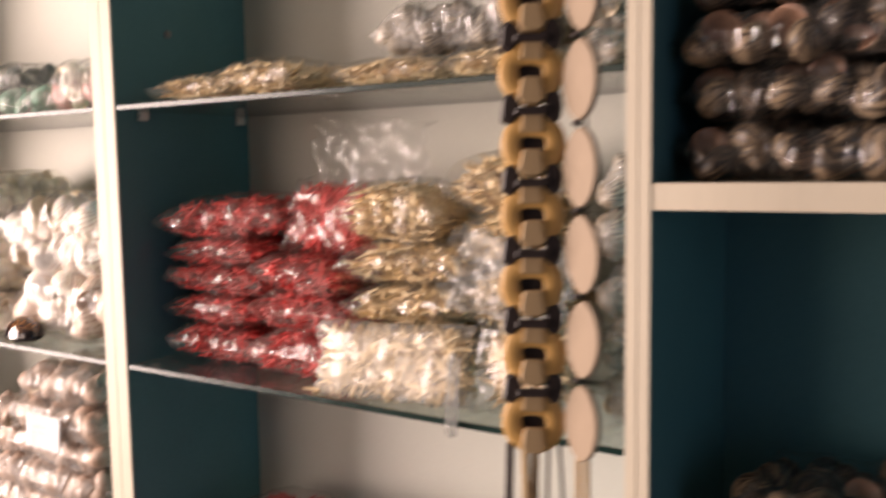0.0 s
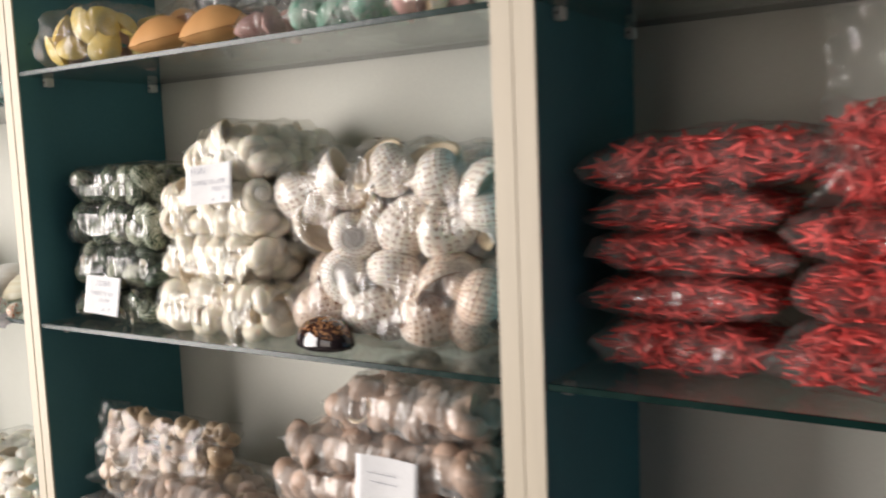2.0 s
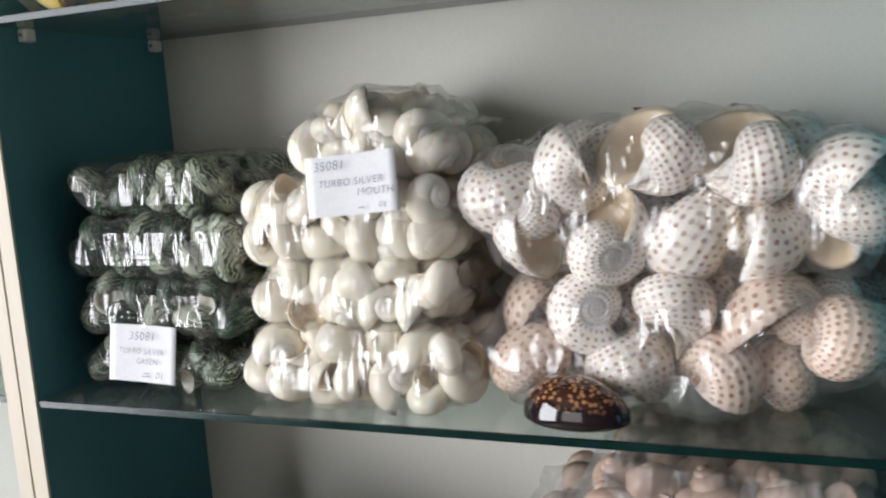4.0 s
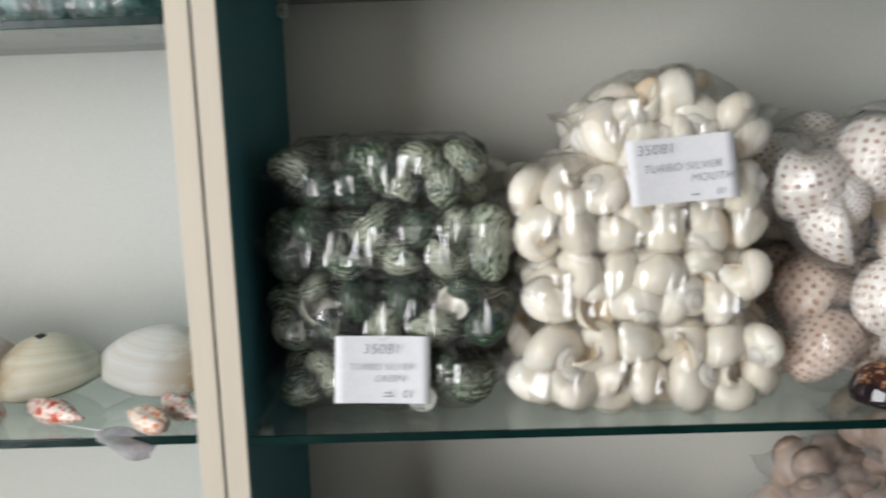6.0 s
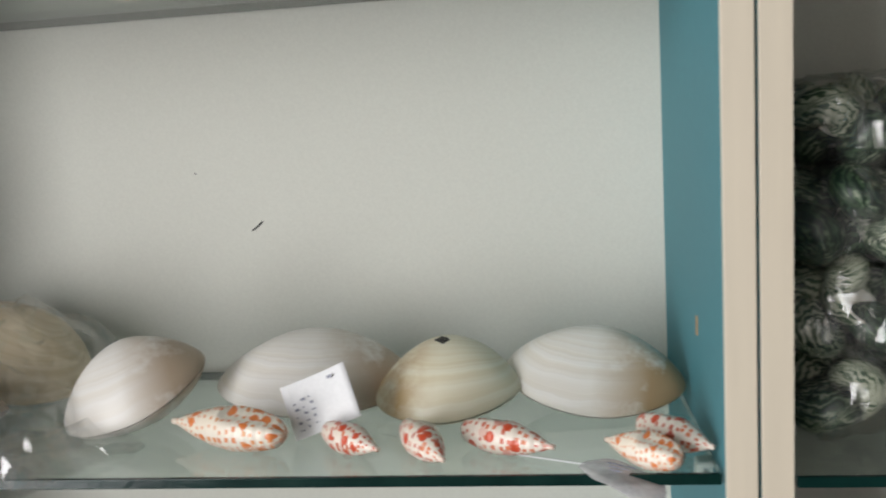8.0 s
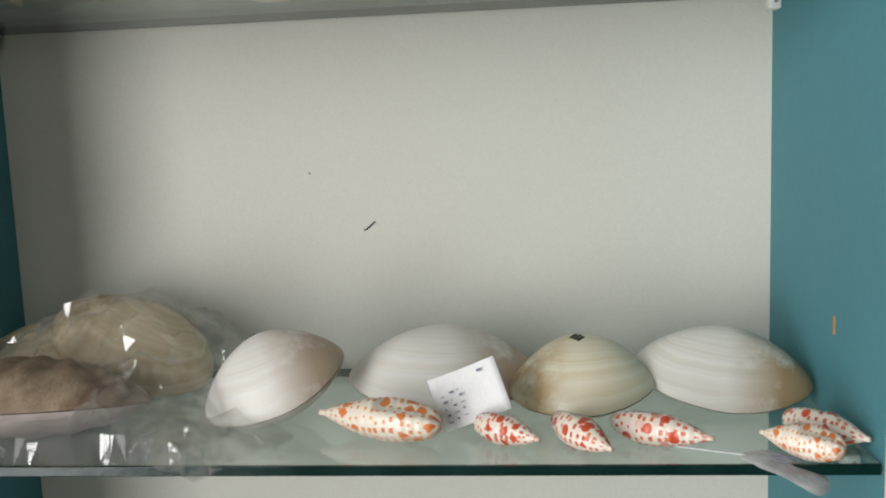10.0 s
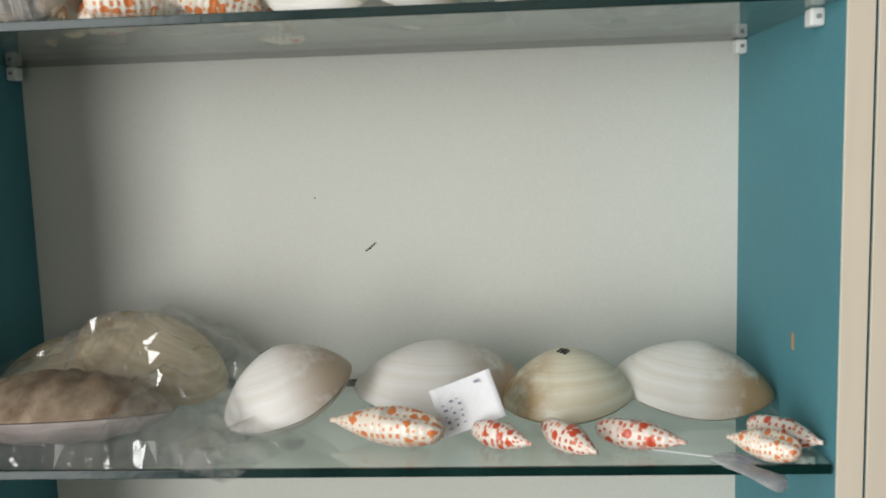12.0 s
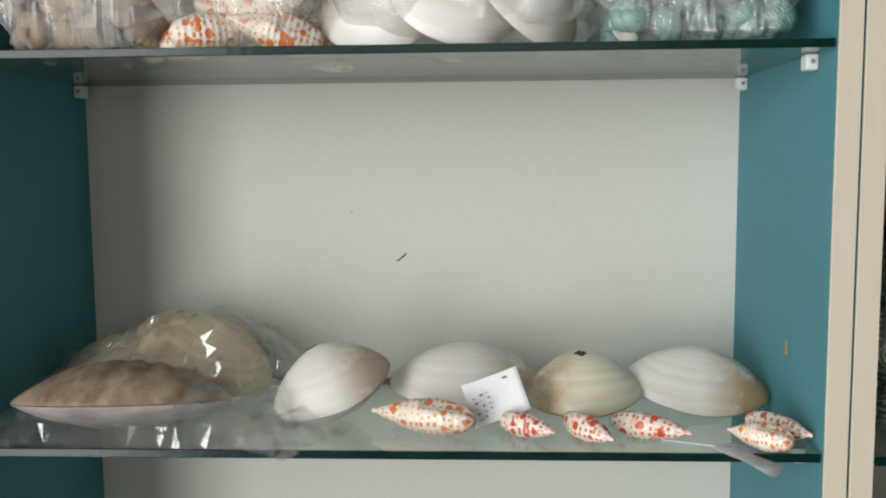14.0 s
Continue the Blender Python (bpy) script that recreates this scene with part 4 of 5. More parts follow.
def paper_tongue(name, length, wide, droop, n=16):
    """A thin paper strip with a narrow neck and a rounded end, bending down towards its end and its front edge."""
    verts, faces = [], []
    for side in (0, 1):
        for i in range(n + 1):
            u = i / n
            w = wide * min(1, 0.3 + 2.6 * u) * math.sqrt(max(0.02, 1 - max(0, (u - 0.8) / 0.2) ** 2.4))
            for v in (-1, -0.4, 0.2, 0.7):
                verts.append((u * length, v * w, -droop * u * u - 0.25 * wide * max(0, -v) ** 2 * u + 0.0016 * math.sin(u * 5) - side * 0.0003))
    m = 4 * (n + 1)
    for i in range(n):
        for j in range(3):
            a = 4 * i + j
            faces += [(a, a + 4, a + 5, a + 1), (m + a, m + a + 1, m + a + 5, m + a + 4)]
        faces += [(4 * i, m + 4 * i, m + 4 * i + 4, 4 * i + 4), (4 * i + 3, 4 * i + 7, m + 4 * i + 7, m + 4 * i + 3)]
    return mesh_of(name, verts, faces)


tag = thing("paper_tag", "thin cloudy tag on a string over the glass edge", "tag", pose(-0.128, 0.012, Z1A + 0.0030, 0, 0, -22))
part("paper", paper_tongue("paper", 0.054, 0.019, 0.010), TAG_FILM, tag, "cloudy lavender plastic label")
part("string", box_bm(-0.044, 0.002, -0.0004, 0.0004, -0.0004, 0.0004), PAPER, tag, "thin white string")
for k in range(3):
    part("writing", box_bm(0.016 + 0.002 * k, 0.034 - 0.003 * k, 0.0045 - 0.004 * k, 0.0050 - 0.004 * k, 0.0006, 0.0012), INK, tag, "", pose(0, 0, 0.0016 - 0.0003 * k, 0, 4, 0))

def crumpled(name, L, D, profile, seed, nu=36, nv=24, rough=0.018):
    """Loose film drawn over what it holds: flat creased facets over a profile of heights, with a hem all round."""
    verts, faces, off, jit = [], [], Vector((seed * 1.7, seed * 0.9, 2.0)), random.Random(seed)
    for side in (1, 0):
        for i in range(nu + 1):
            for j in range(nv + 1):
                u, v = 2 * i / nu - 1, 2 * j / nv - 1
                inner = max(0.0, (1 - abs(u) ** 5) * (1 - abs(v) ** 4))
                jig = Vector((noise.noise(off + Vector((i * 0.9, j * 0.9, 1))), noise.noise(off + Vector((i * 0.9, j * 0.9, 5))), 0)) * 0.006
                x, y = L / 2 * u * (1 + 0.06 * noise.noise(off + Vector((v * 3, 0, 7)))), D / 2 * v * (1 + 0.10 * noise.noise(off + Vector((u * 4, 2, 3))))
                z = 0.0012 + side * (0.002 + profile(u, v) * inner ** 0.5)
                if side:
                    crease = abs(noise.noise(off + Vector((x * 30, y * 30, 0)))) + 0.5 * abs(noise.noise(off + Vector((x * 75, y * 75, 4))))
                    z += rough * (crease - 0.3) * (0.4 + inner)
                if side:
                    jig.y += jit.uniform(-0.003, 0.003)
                    z += jit.uniform(-0.003, 0.003) * inner
                verts.append((x + jig.x, y + jig.y, max(0.0008 + 0.001 * side, z)))
        start = 0 if side else (nu + 1) * (nv + 1)
        for i in range(nu):
            for j in range(nv):
                a = start + i * (nv + 1) + j
                b, c, d = a + nv + 1, a + nv + 2, a + 1
                faces += [(a, b, c), (a, c, d)] if (i + j) % 2 else [(a, b, d), (b, c, d)]
    return mesh_of(name, verts, faces, None, False)


bag_a = thing("clam_bag", "loose clear bag with ribbed clam shells inside", "bag", pose(-0.640, 0.095, Z1A))
for hold, lab, pieces in ((pose(-0.022, -0.034, 0.0265, -10, 0, 4), "brown ribbed clam", ((0.205, 0.110, 0.036, 1, 22, 0.07, CLAM_TAN), (0.205, 0.110, 0.026, -1, 22, 0.05, CLAM_GREY))),
                          (pose(0.024, 0.070, 0.048, 30, 24, -6), "smooth tan clam", ((0.152, 0.104, 0.027, 1, 0, 0, CLAM_BAGGED), (0.152, 0.104, 0.018, -1, 0, 0, CLAM_BAGGED))),
                          (pose(-0.072, 0.075, 0.030, 14, -12, 10), "smooth tan clam", ((0.135, 0.095, 0.032, 1, 0, 0, CLAM_BAGGED), (0.135, 0.095, 0.020, -1, 0, 0, CLAM_BAGGED)))):
    shell = None
    for L_, D_, H_, side_, ribs_, rib_, m_ in pieces:
        ob_ = part("clam" if side_ > 0 else "lower_valve", valve_mesh("valve", L_, D_, H_, side_, na=132 if ribs_ else 56, ribs=ribs_, rib=rib_), m_, shell or bag_a, lab if side_ > 0 else "", None if shell else hold)
        shell = shell or ob_
part("film", crumpled("film", 0.285, 0.205, lambda u, v: 0.050 + 0.036 * math.exp(-((u - 0.2) ** 2 + (v - 0.5) ** 2) * 3) + 0.020 * v - 0.016 * max(0, -u) ** 2, 77), FILM_CLAM, bag_a, "crinkled clear plastic film", pose(0, 0.008, 0))
part("film_corner", crumpled("film_corner", 0.085, 0.10, lambda u, v: 0.016 * (1 - u * u), 31, 10, 10, 0.012), FILM_CLAM, bag_a, "loose corner of the film", pose(0.135, -0.055, 0.001, 0, 4, -30))

# upper glass of bay A
bag("snail", "clear bag of grey brown shells", -0.755, -0.60, 0.02, 0.2, Z2A, Z2A + 0.075, TAN_SHELLS, 0.045, 14, FILM_SOFT)
mb = thing("miter_bag", "clear bag of orange spotted miter shells", "bag", pose(-0.53, 0.10, Z2A))
rnd = random.Random(5)
MITER_SMALL = MITER_ME.copy()
MITER_SMALL.materials.append(MITER)
for k in range(22):
    s_ = rnd.uniform(0.075, 0.09)
    part("miter", MITER_SMALL, None, mb, "", Matrix.LocRotScale((rnd.uniform(-0.04, 0.05), -0.06 + 0.02 * (k % 7), 0.018 + 0.026 * (k // 8)), Euler((rnd.uniform(0, 6), rnd.uniform(-0.3, 0.3), rnd.uniform(-0.6, 0.6) + (3.1 if k % 3 else 0))), (s_, s_, s_)))
part("film", pillow("film", 0.15, 0.18, 0.1, 78), FILM_HAZY, mb, "crinkled clear plastic film")
wc = thing("clam_bag", "clear bag of large white clam shells", "bag", pose(-0.345, 0.10, Z2A))
for k, (x_, y_) in enumerate(((-0.065, -0.03), (0.0, -0.045), (0.06, -0.03), (-0.03, 0.04), (0.05, 0.04))):
    part("clam", CLAM_B.copy(), CLAM_WHITE, wc, "", pose(x_, y_, 0.045, 55, 15 * (k % 3 - 1), 20 * k))
part("film", pillow("film", 0.225, 0.18, 0.1, 79), FILM_HAZY, wc, "crinkled clear plastic film")
bag("shell", "clear bag of teal ribbed shells", -0.225, -0.055, 0.02, 0.2, Z2A, Z2A + 0.09, TEAL_SHELLS, 0.042, 18, FILM_HAZY)
# lower glass of bay A
bag("turbo", "clear bag of pearly white turbo shells", -0.42, -0.12, 0.03, 0.2, Z0, Z0 + 0.09, PEARL_SHELLS, 0.055, 20)

# ---- bay B: turbo, tun and snail shells ----
for k, (xa, xb, za, zb) in enumerate(((0.010, 0.215, Z1, 1.212), (0.004, 0.232, 1.206, 1.276), (0.004, 0.236, 1.270, 1.340), (0.014, 0.215, 1.334, 1.396))):
    bag("turbo", "clear bag of green striped turbo shells", xa, xb, 0.045 + 0.004 * (k % 2), 0.215, za, zb, GREEN_SHELLS, 0.046, 30, FILM_GREEN, closed=0.9, group="stack of green turbo bags", pu=4.0, spread=0.66)
for k, (xa, xb, za, zb) in enumerate(((0.222, 0.470, Z1, 1.232), (0.236, 0.448, 1.226, 1.293), (0.228, 0.450, 1.287, 1.370), (0.285, 0.452, 1.362, 1.445))):
    bag("turbo", "clear bag of pearly white turbo shells", xa, xb, 0.035 + 0.005 * k, 0.225, za, zb, PEARL_SHELLS, 0.046, 32, FILM_PEARL, tight=0.40, fat=1.16, closed=0.7, dome=0.9 if k == 3 else 0.15, group="stack of white turbo bags", pu=4.0, spread=0.64)
bag("tun", "clear bag of brown spotted tun shells", 0.468, 0.808, 0.042, 0.235, Z1, 1.276, TUN_PINK, 0.080, 36, FILM_TUN, closed=0.55, tight=0.445, group="stack of tun shell bags", pu=6.0, spread=0.68)
bag("tun", "clear bag of brown spotted tun shells", 0.448, 0.806, 0.045, 0.235, 1.268, 1.412, TUN_SHELLS, 0.083, 40, FILM_TUN, closed=0.55, ink=((-0.38, -0.25, 128, 132), (-0.08, 0.04, 124, 128), (0.14, 0.24, 122, 126)), dome=0.45, tight=0.445, group="stack of tun shell bags", pu=5.0, spread=0.68)
card("white card handwritten in ink before green turbo bags", 0.082, 0.058, pose(0.070, 0.030, 1.171, -9, 2, 0),
     [("35081", 0.013, 0.024, 0.043), ("TURBO SILVER", 0.0085, 0.012, 0.029), ("GREEN", 0.0085, 0.034, 0.019), ("01", 0.0105, 0.058, 0.005)], [(0.042, 0.006, 0.009, 0.0008), (0.043, 0.009, 0.006, 0.0008)])
card("white card handwritten in ink on white turbo bags", 0.089, 0.054, pose(0.324, 0.025, 1.3335, -8, -4, 0),
     [("35081", 0.0125, 0.008, 0.041), ("TURBO SILVER", 0.0098, 0.012, 0.026), ("MOUTH", 0.0098, 0.050, 0.016), ("01", 0.008, 0.07, 0.004)], [(0.05, 0.005, 0.006, 0.0008)])
cw = thing("cowrie", "glossy dark brown speckled cowrie on the glass edge", "seashell", pose(0.556, 0.029, Z1 + 0.0108, 0, 0, -14))
part("back", cowrie_mesh("back", 0.094, 0.060, 0.045, 9, 20), COWRIE, cw, "speckled domed back")
part("base", cowrie_mesh("base", 0.094, 0.060, 0.045, 0, 9), COWRIE, cw, "dark flat base with toothed slit")

# lower glass of bay B
bag("snail", "clear bag of dark brown snail shells", 0.012, 0.20, 0.01, 0.22, Z0, 0.875, DARK_SHELLS, 0.048, 30, FILM_MID, pu=3)
bag("snail", "clear bag of pinkish tan shells", 0.19, 0.42, 0.005, 0.22, Z0, 0.875, PINK_SHELLS + TAN_SHELLS, 0.048, 30, FILM_MID, pu=3)
bag("snail", "clear bag of pinkish tan shells", 0.10, 0.42, 0.01, 0.22, 0.865, 0.935, PINK_SHELLS + TAN_SHELLS, 0.042, 36, FILM_MID, pu=3)
bag("snail", "upright clear bag of tan snail shells with marker writing", 0.055, 0.31, 0.045, 0.095, 0.885, 1.005, TAN_SHELLS, 0.044, 24, FILM_CLEAR, closed=0.9, tilt=(-14, 3, 8), standing=True, ink=((-0.08, 0.12), (-0.02, 0.13), (0.08, 0.1)))
for k, xa in enumerate((0.44, 0.45, 0.455, 0.47, 0.50, 0.565)):
    bag("snail", "clear bag of pinkish brown snail shells", xa, 0.80 - 0.01 * (k % 2), -0.008 + 0.01 * (k % 2), 0.21, Z0 + 0.052 * k, Z0 + 0.052 * k + (0.058 if k < 5 else 0.064), PINK_SHELLS, 0.050, 34,
        FILM_MID, fat=1.14, closed=0.97, group="stack of brown snail bags", pu=4)
card("plain white square card hanging on snail bags", 0.083, 0.054, pose(0.640, -0.030, 1.000, -3, 2, 4), [], [(0.015, 0.035, 0.04, 0.0004), (0.02, 0.025, 0.035, 0.0004)])

# upper glass of bay B
bag("clam", "clear bag of pastel yellow and pink clams", 0.01, 0.20, 0.01, 0.15, Z2, Z2 + 0.088, small_clams(PINK_CLAM, 1) + small_clams(YELLOW_CLAM, 2), 0.06, 18)
for x_, y_, a_ in ((0.258, 0.055, 8), (0.37, 0.05, 12)):
    solo("clam", clam_mesh("clam", 0.112, 0.07, 0.05, 0.4, 0.01), ORANGE_CLAM, "loose smooth orange clam shell", "seashell", pose(x_, y_, Z2 + 0.026, 12, -8, a_), "orange clams")
bag("clam", "clear bag of orange clam shells", 0.16, 0.33, 0.10, 0.23, Z2, Z2 + 0.09, small_clams(ORANGE_CLAM, 3), 0.06, 14)
bag("clam", "clear bag of dark grey green clams", 0.27, 0.50, 0.09, 0.23, Z2, Z2 + 0.105, small_clams(GREY_CLAM, 4), 0.06, 22)
bag("clam", "small clear bag of pink clams", 0.43, 0.52, 0.02, 0.12, Z2, Z2 + 0.045, small_clams(PINK_CLAM, 5), 0.045, 8)
bag("clam", "clear bag of mint green clams", 0.52, 0.67, 0.015, 0.12, Z2, Z2 + 0.048, small_clams(MINT_CLAM, 6), 0.05, 10, FILM_HAZY)
bag("clam", "clear bag of pale pink shells", 0.66, 0.81, 0.015, 0.15, Z2, Z2 + 0.08, small_clams(PINK_CLAM, 7) + PEARL_SHELLS, 0.05, 16)
bag("clam", "clear bag of dark grey green clams", 0.55, 0.75, 0.13, 0.24, Z2, Z2 + 0.09, small_clams(GREY_CLAM, 8), 0.055, 16)

# ---- bay C: starfish ----
RS = dict(flat=True, spread=0.19, pu=3.0, lump=0.004)
for k, (xa, xb, za, zb) in enumerate(((0.893, 1.075, Z1, 1.214), (0.890, 1.088, 1.209, 1.260), (0.888, 1.090, 1.255, 1.304), (0.892, 1.090, 1.298, 1.345), (0.884, 1.130, 1.338, 1.406))):
    bag("starfish", "clear bag of small red dyed starfish", xa, xb, 0.05, 0.22, za, zb, STAR_RED, 0.051, 190, FILM_STAR, tilt=(0, (1.5, -1.0, 1.5, -1.5, -3.0)[k], (3, -5, 4, -3, 5)[k]), group="stack of red starfish bags", **RS)
for k, (xa, xb, za, zb) in enumerate(((1.082, 1.258, Z1, 1.222), (1.092, 1.262, 1.216, 1.277), (1.094, 1.260, 1.270, 1.325))):
    bag("starfish", "clear bag of small red dyed starfish", xa, xb, 0.03, 0.2, za, zb, STAR_RED, 0.051, 180, FILM_STAR, tilt=(0, (-1.5, 2.5, 4.0)[k], (-4, 5, -6)[k]), group="stack of red starfish bags", **RS)
tall = bag("starfish", "tall clear bag of red starfish with loose open top", 1.106, 1.262, 0.085, 0.145, 1.312, 1.420, STAR_RED, 0.051, 133, FILM_STAR, group="stack of red starfish bags", tilt=(-14, 3, 0), standing=True, **{**RS, "pu": 5.0, "pv": 5.0})
part("open_top", pillow("open_top", 0.20, 0.13, 0.014, 91, 4, 4, wrinkle=0.8, lump=0.014, cell=30, flap=0.04), FILM_CLEAR, tall, "loose crumpled open bag top",
     tall.matrix_basis.inverted() @ pose(1.20, 0.185, 1.452, 80, 4, 4))
for xa, xb, ya, yb, za, zb, n_ in ((1.240, 1.428, 0.05, 0.22, Z1, 1.245, 60), (1.246, 1.425, 0.045, 0.22, 1.238, 1.296, 55), (1.236, 1.425, 0.05, 0.22, 1.290, 1.348, 55), (1.236, 1.39, 0.05, 0.2, 1.342, 1.426, 60),
                                 (1.42, 1.56, 0.06, 0.22, 1.235, 1.33, 60), (1.41, 1.56, 0.06, 0.22, 1.322, 1.388, 55), (1.388, 1.55, 0.07, 0.22, 1.378, 1.458, 80)):
    bag("starfish", "clear bag of straw coloured dried starfish", xa, xb, ya, yb, za, zb, STAR_BEIGE, 0.060, int(n_ * 3.1), FILM, tilt=(0, (za * 997 % 1 - 0.5) * 6, (za * 613 % 1 - 0.5) * 12), group="stack of beige starfish bags", **RS)
bag("starfish", "flat front bag of straw coloured starfish overhanging the glass", 1.246, 1.472, -0.010, 0.034, 1.1565, 1.256, STAR_BEIGE, 0.058, 190, FILM_SOFT, group="stack of beige starfish bags", tilt=(-6, -3, 0), standing=True, **{**RS, "pu": 8.0, "pv": 8.0})
bag("starfish", "clear bag of large straw coloured starfish", 1.472, 1.60, -0.004, 0.06, Z1 + 0.002, 1.272, STAR_BIG, 0.078, 40, FILM, group="stack of beige starfish bags", tilt=(-8, 0, 0), standing=True, **{**RS, "pu": 6.0, "pv": 6.0})
eb = thing("empty_bag", "crumpled cloudy plastic bag lying among starfish bags", "bag", pose(1.512, 0.035, 1.264, 10, 0, 0))
part("film", pillow("film", 0.15, 0.10, 0.024, 93, 3, 3, wrinkle=0.8, lump=0.016, cell=34, flap=0.05), FILM_SOFT, eb, "", pose(0, 0.012, 0.045, 52, 9, 0))
part("strip", pillow("strip", 0.013, 0.004, 0.105, 94, 4, 4, wrinkle=0.4, flap=0.02), FILM_HAZY, eb, "white folded plastic strip", pose(-0.060, -0.062, -0.118, 0, 10, 0))
loose = solo("starfish", STAR_BEIGE[0].copy(), None, "single loose straw coloured starfish on glass", "starfish", pose(1.236, 0.022, Z1 + 0.004))
loose.scale = (0.055, 0.055, 0.055)
for k in range(5):
    bag("shell", "clear bag of grey green shells", 1.585, 1.655, 0.07, 0.23, Z1 + 0.06 * k, Z1 + 0.06 * k + 0.064, GREY_SHELLS, 0.045, 10, FILM_HAZY, group="stack of grey shell bags")
# lower and upper glass of bay C
bag("starfish", "clear bag of small red dyed starfish", 0.95, 1.24, 0.04, 0.22, Z0, 0.868, STAR_RED, 0.048, 162, FILM_STAR, **RS)
bag("starfish", "clear bag of small red dyed starfish", 0.96, 1.23, 0.05, 0.22, 0.86, 0.935, STAR_RED, 0.048, 190, FILM_STAR, **RS)
bag("starfish", "flat clear bag of straw coloured starfish", 0.90, 1.06, 0.03, 0.2, Z2, Z2 + 0.042, STAR_BEIGE, 0.048, 133, FILM, **RS)
bag("starfish", "flat clear bag of straw coloured starfish", 1.03, 1.19, 0.03, 0.2, Z2, Z2 + 0.055, STAR_BEIGE, 0.048, 133, FILM, **RS)
bag("starfish", "flat clear bag of straw coloured starfish", 1.25, 1.42, 0.03, 0.2, Z2, Z2 + 0.04, STAR_BEIGE, 0.048, 120, FILM, **RS)
bag("starfish", "flat clear bag of straw coloured starfish", 1.41, 1.56, 0.03, 0.2, Z2, Z2 + 0.042, STAR_BEIGE, 0.048, 120, FILM, **RS)
bag("snail", "clear bag of grey brown snail shells", 1.30, 1.54, 0.05, 0.2, Z2 + 0.04, Z2 + 0.105, GREY_SHELLS, 0.05, 24, FILM_HAZY)
for k in range(4):
    bag("shell", "clear bag of grey green shells", 1.585, 1.655, 0.03, 0.22, Z2 + 0.045 * k, Z2 + 0.045 * k + 0.048, GREY_SHELLS, 0.04, 10, FILM_HAZY, group="stack of grey shell bags")

# ---- bay D: dark snails ----
for k in range(4):
    for xa, xb in ((1.695, 1.94), (1.93, 2.18)):
        bag("snail", "clear bag of dark brown snail shells", xa, xb, 0.03 + 0.01 * (k % 2), 0.23, 1.4235 + 0.056 * k, 1.4235 + 0.056 * k + 0.06, DARK_SHELLS, 0.055, 18, FILM_CLEAR, group="stack of dark snail bags", pu=4)
bag("snail", "clear bag of dark brown snail shells", 1.74, 2.0, 0.03, 0.22, 1.02, 1.122, DARK_SHELLS, 0.055, 26, FILM_CLEAR, pu=3)


# ---- garlands hanging before the shelves ----
def ring_mesh(name, ro, ri, thick, n=28, squash=0.8):
    verts, faces = [], []
    for i in range(n):
        a = 2 * math.pi * i / n
        c, s = math.cos(a), math.sin(a)
        sq = max(abs(c), abs(s)) ** -0.6
        for r, y in ((ri * sq, -0.35), ((ri * 1.15) * sq, -0.5), (ro * 0.9, -0.5), (ro, -0.2), (ro, 0.3), (ro * 0.9, 0.5), (ri * 1.1 * sq, 0.5), (ri * sq, 0.3)):
            k = squash if r < ro * 0.6 else 1
            verts.append((r * c, y * thick, r * s * k))
    for i in range(n):
        for j in range(8):
            a, b = i * 8 + j, i * 8 + (j + 1) % 8
            c2, d2 = ((i + 1) % n) * 8 + j, ((i + 1) % n) * 8 + (j + 1) % 8
            faces.append((a, c2, d2, b))
    return mesh_of(name, verts, faces)


def prism(name, outline, thick, bevel=0.0008):
    bm = bmesh.new()
    f = bm.faces.new([bm.verts.new((x, -thick / 2, z)) for x, z in outline])
    ex = bmesh.ops.extrude_face_region(bm, geom=[f])
    bmesh.ops.translate(bm, vec=(0, thick, 0), verts=[e for e in ex["geom"] if isinstance(e, bmesh.types.BMVert)])
    bmesh.ops.recalc_face_normals(bm, faces=bm.faces[:])
    bmesh.ops.bevel(bm, geom=bm.edges[:], offset=bevel, segments=1, affect="EDGES")
    me = bpy.data.meshes.new(name)
    bm.to_mesh(me)
    bm.free()
    return me


def rod(name, r, z0, z1, x=0.0, y=0.0):
    bm = bmesh.new()
    bmesh.ops.create_cone(bm, cap_ends=True, segments=8, radius1=r, radius2=r, depth=z1 - z0, matrix=Matrix.Translation((x, y, (z0 + z1) / 2)))
    return bm


GZ, STEP, NR = 1.242, 0.0538, 16
gar = thing("coconut_garland", "hanging garland of orange coconut rings and dark links", "garland", pose(1.668, -0.222, GZ, 0, 0, 24))
RING = ring_mesh("ring", 0.0248, 0.0094, 0.008, squash=0.62)
TAB = prism("tab", [(-0.0072, -0.001), (0.0072, -0.001), (0.0098, -0.018), (0.006, -0.0215), (-0.006, -0.0215), (-0.0098, -0.018)], 0.006, 0.0014)
CREST = prism("crest", [(-0.0085, 0.0095), (0.0085, 0.0095), (0.0075, 0.0255), (-0.0075, 0.0255)], 0.004, 0.001)
# dark plate added behind the ring hole, for the darkness in it
HOLE_FILL = prism("core", [(-0.0115, -0.008), (0.0115, -0.008), (0.0115, 0.008), (-0.0115, 0.008)], 0.003, 0.0006)
LINK = prism("link", [(-0.007, -0.011), (0.002, -0.013), (0.007, -0.004), (0.006, 0.008), (0.0, 0.013), (-0.007, 0.007)], 0.012, 0.002)
BRIDGE = prism("bridge", [(-0.012, -0.003), (0.012, -0.003), (0.012, 0.003), (-0.012, 0.003)], 0.006)
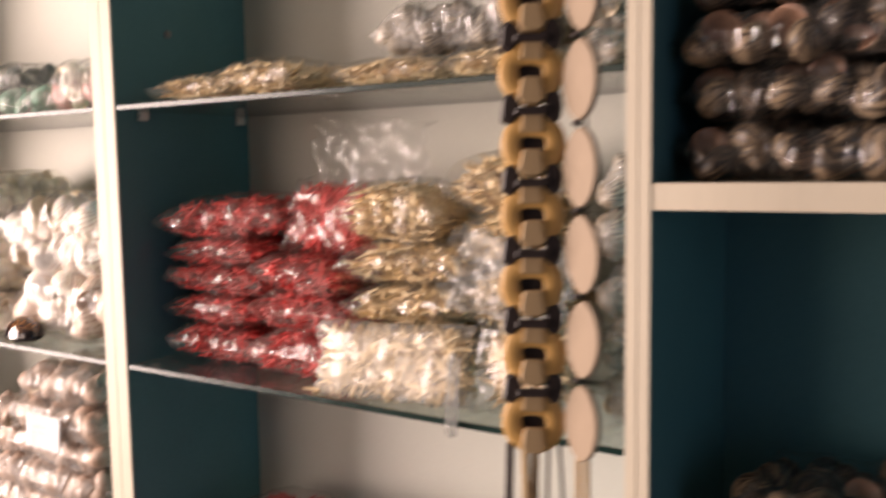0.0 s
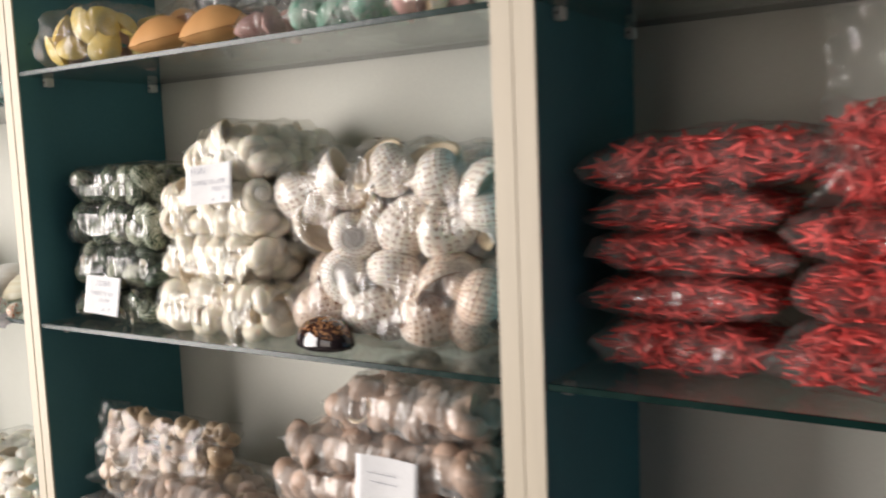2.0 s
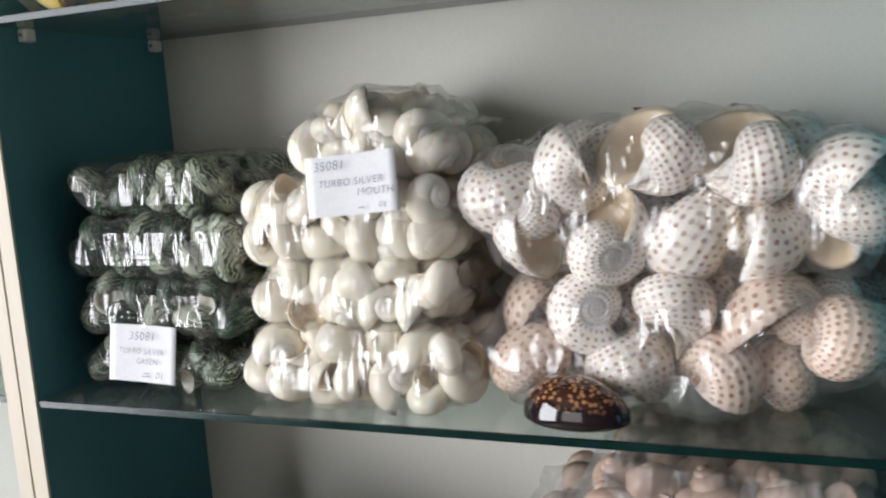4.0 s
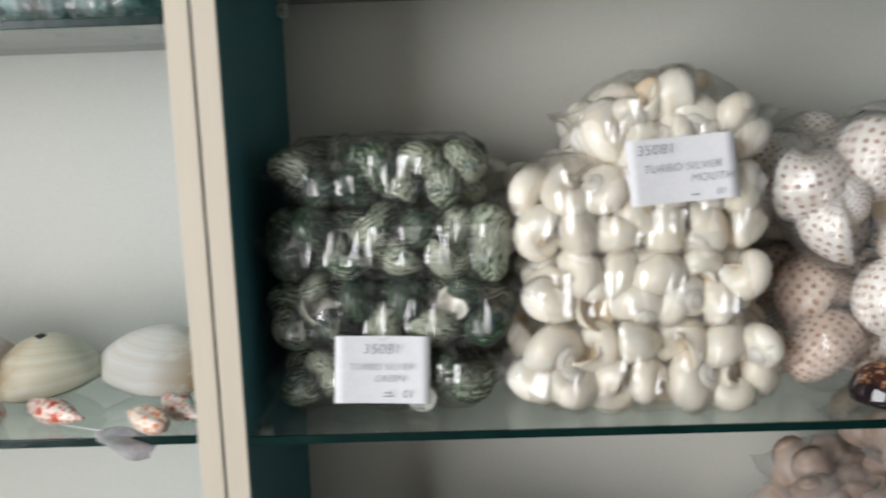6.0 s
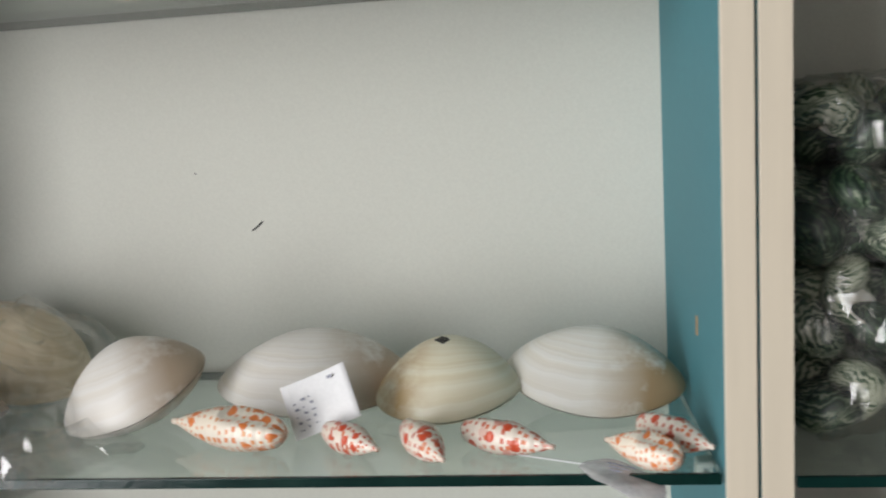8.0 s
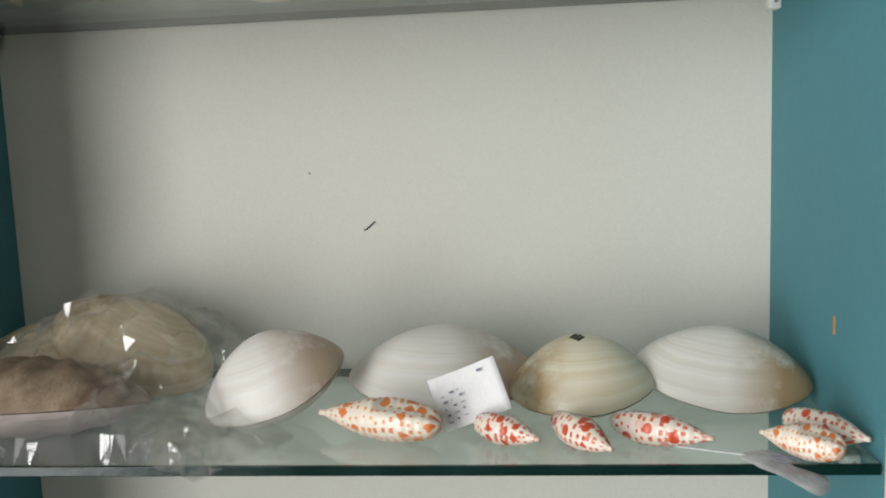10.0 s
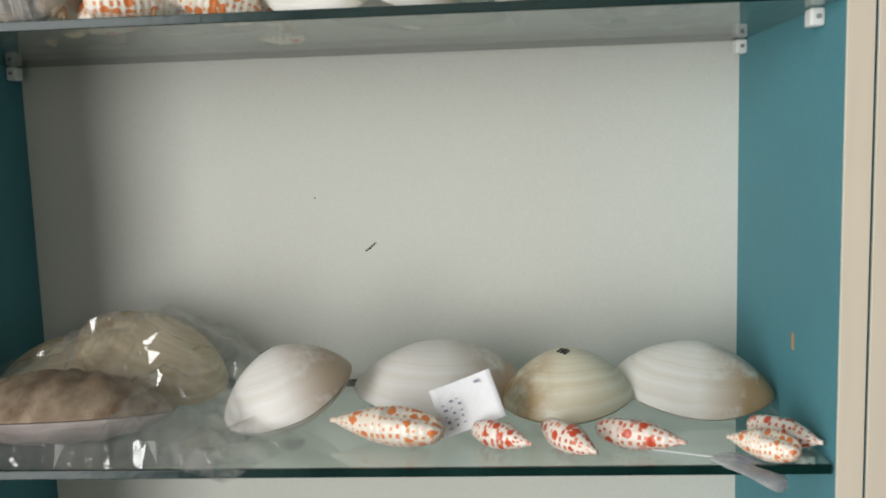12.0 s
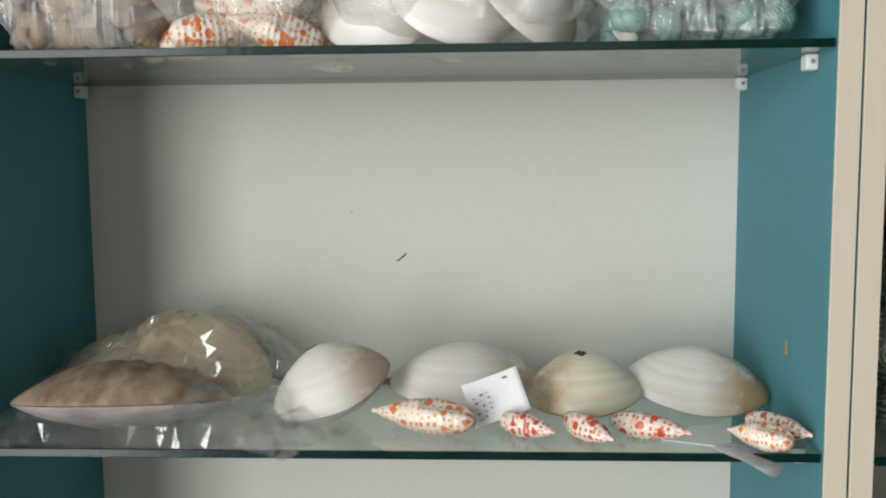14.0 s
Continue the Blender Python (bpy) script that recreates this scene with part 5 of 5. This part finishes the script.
for k in range(NR):
    z_ = STEP * k
    wob = 2.5 * math.sin(k * 1.7)
    part("ring", RING, COCONUT, gar, "orange polished coconut ring", pose(0.001 * math.sin(k * 2.1), 0, z_, 0, wob, 0))
    part("crest", CREST, TAN_WOOD, gar, "tan wooden crest", pose(0, -0.0035, z_, 0, wob, 0))
    part("core", HOLE_FILL, DARK_COCO, gar, "dark plate that blackens the ring hole", pose(0, 0.0045, z_, 0, wob, 0))
    if k:
        part("tab", TAB, TAN_WOOD, gar, "tan wooden tab", pose(0, -0.0045, z_ - 0.002, 0, wob, 0))
        part("link", LINK, DARK_COCO, gar, "dark coconut link", pose(-0.0160, 0.001, z_ - 0.0262, 0, 8, 0))
        part("link", LINK, DARK_COCO, gar, "dark coconut link", pose(0.0160, 0.001, z_ - 0.0262, 0, 172, 180))
        part("bridge", BRIDGE, DARK_COCO, gar, "", pose(0, -0.0075, z_ - 0.0285))
part("cord", rod("cord", 0.0012, 0.0, TOP - GZ, 0, 0.006), CORD, gar)
part("tab", TAB, TAN_WOOD, gar, "", pose(0, -0.0045, -0.002))
rnd = random.Random(12)
for k, (x_, l_) in enumerate(((-0.018, 0.13), (-0.007, 0.17), (0.002, 0.15), (0.012, 0.12), (0.019, 0.09))):
    m_ = (DARK_COCO, TAN_WOOD, TAN_WOOD, CORD, DARK_COCO)[k]
    bm_ = rod("tassel", 0.0014 if k > 2 else 0.0032, -0.028 - l_, -0.018, x_, rnd.uniform(-0.003, 0.003))
    part("tassel", bm_, m_, gar, "thin hanging tassel stick", pose(0, 0, 0, rnd.uniform(-3, 3), rnd.uniform(-5, 5), 0))
    part("knot", box_bm(x_ - 0.004, x_ + 0.004, -0.004, 0.004, -0.04 - 0.4 * l_, -0.03 - 0.4 * l_, 0.002), (DARK_COCO, TAN_WOOD)[k % 2], gar)

pal = thing("disc_garland", "hanging garland of pale oval wooden discs", "garland", pose(1.708, -0.219, GZ + 0.004, 0, 0, -14))
DISC = prism("disc", [(0.0160 * math.cos(2 * math.pi * k / 20) * (1 - 0.12 * math.sin(2 * math.pi * k / 20) ** 2), 0.030 * math.sin(2 * math.pi * k / 20)) for k in range(20)], 0.006, 0.0012)
BEAD = spiral_shell("bead", 2, 1.6, 0.4, 0.55, 0.5, 0.5, nv=8, nu=8)
for k in range(NR - 1):
    z_ = 0.0645 * k
    part("disc", DISC, PALE_WOOD, pal, "pale oval disc", pose(0.0015 * math.sin(k * 1.3), 0, z_, 0, 3 * math.sin(k * 2.2), 0))
    part("bead", BEAD, DARK_COCO, pal, "tiny dark bead", Matrix.Translation((-0.004, -0.001, z_ + 0.0325)) @ Matrix.Diagonal((0.009, 0.009, 0.009, 1)))
part("cord", rod("cord", 0.001, -0.03, TOP - GZ - 0.006, 0, 0.0045), CORD, pal)
for x_, l_ in ((-0.004, 0.10), (0.004, 0.14)):
    part("tassel", rod("tassel", 0.0024, -0.03 - l_, -0.028, x_), TAN_WOOD, pal, "thin hanging tassel stick")
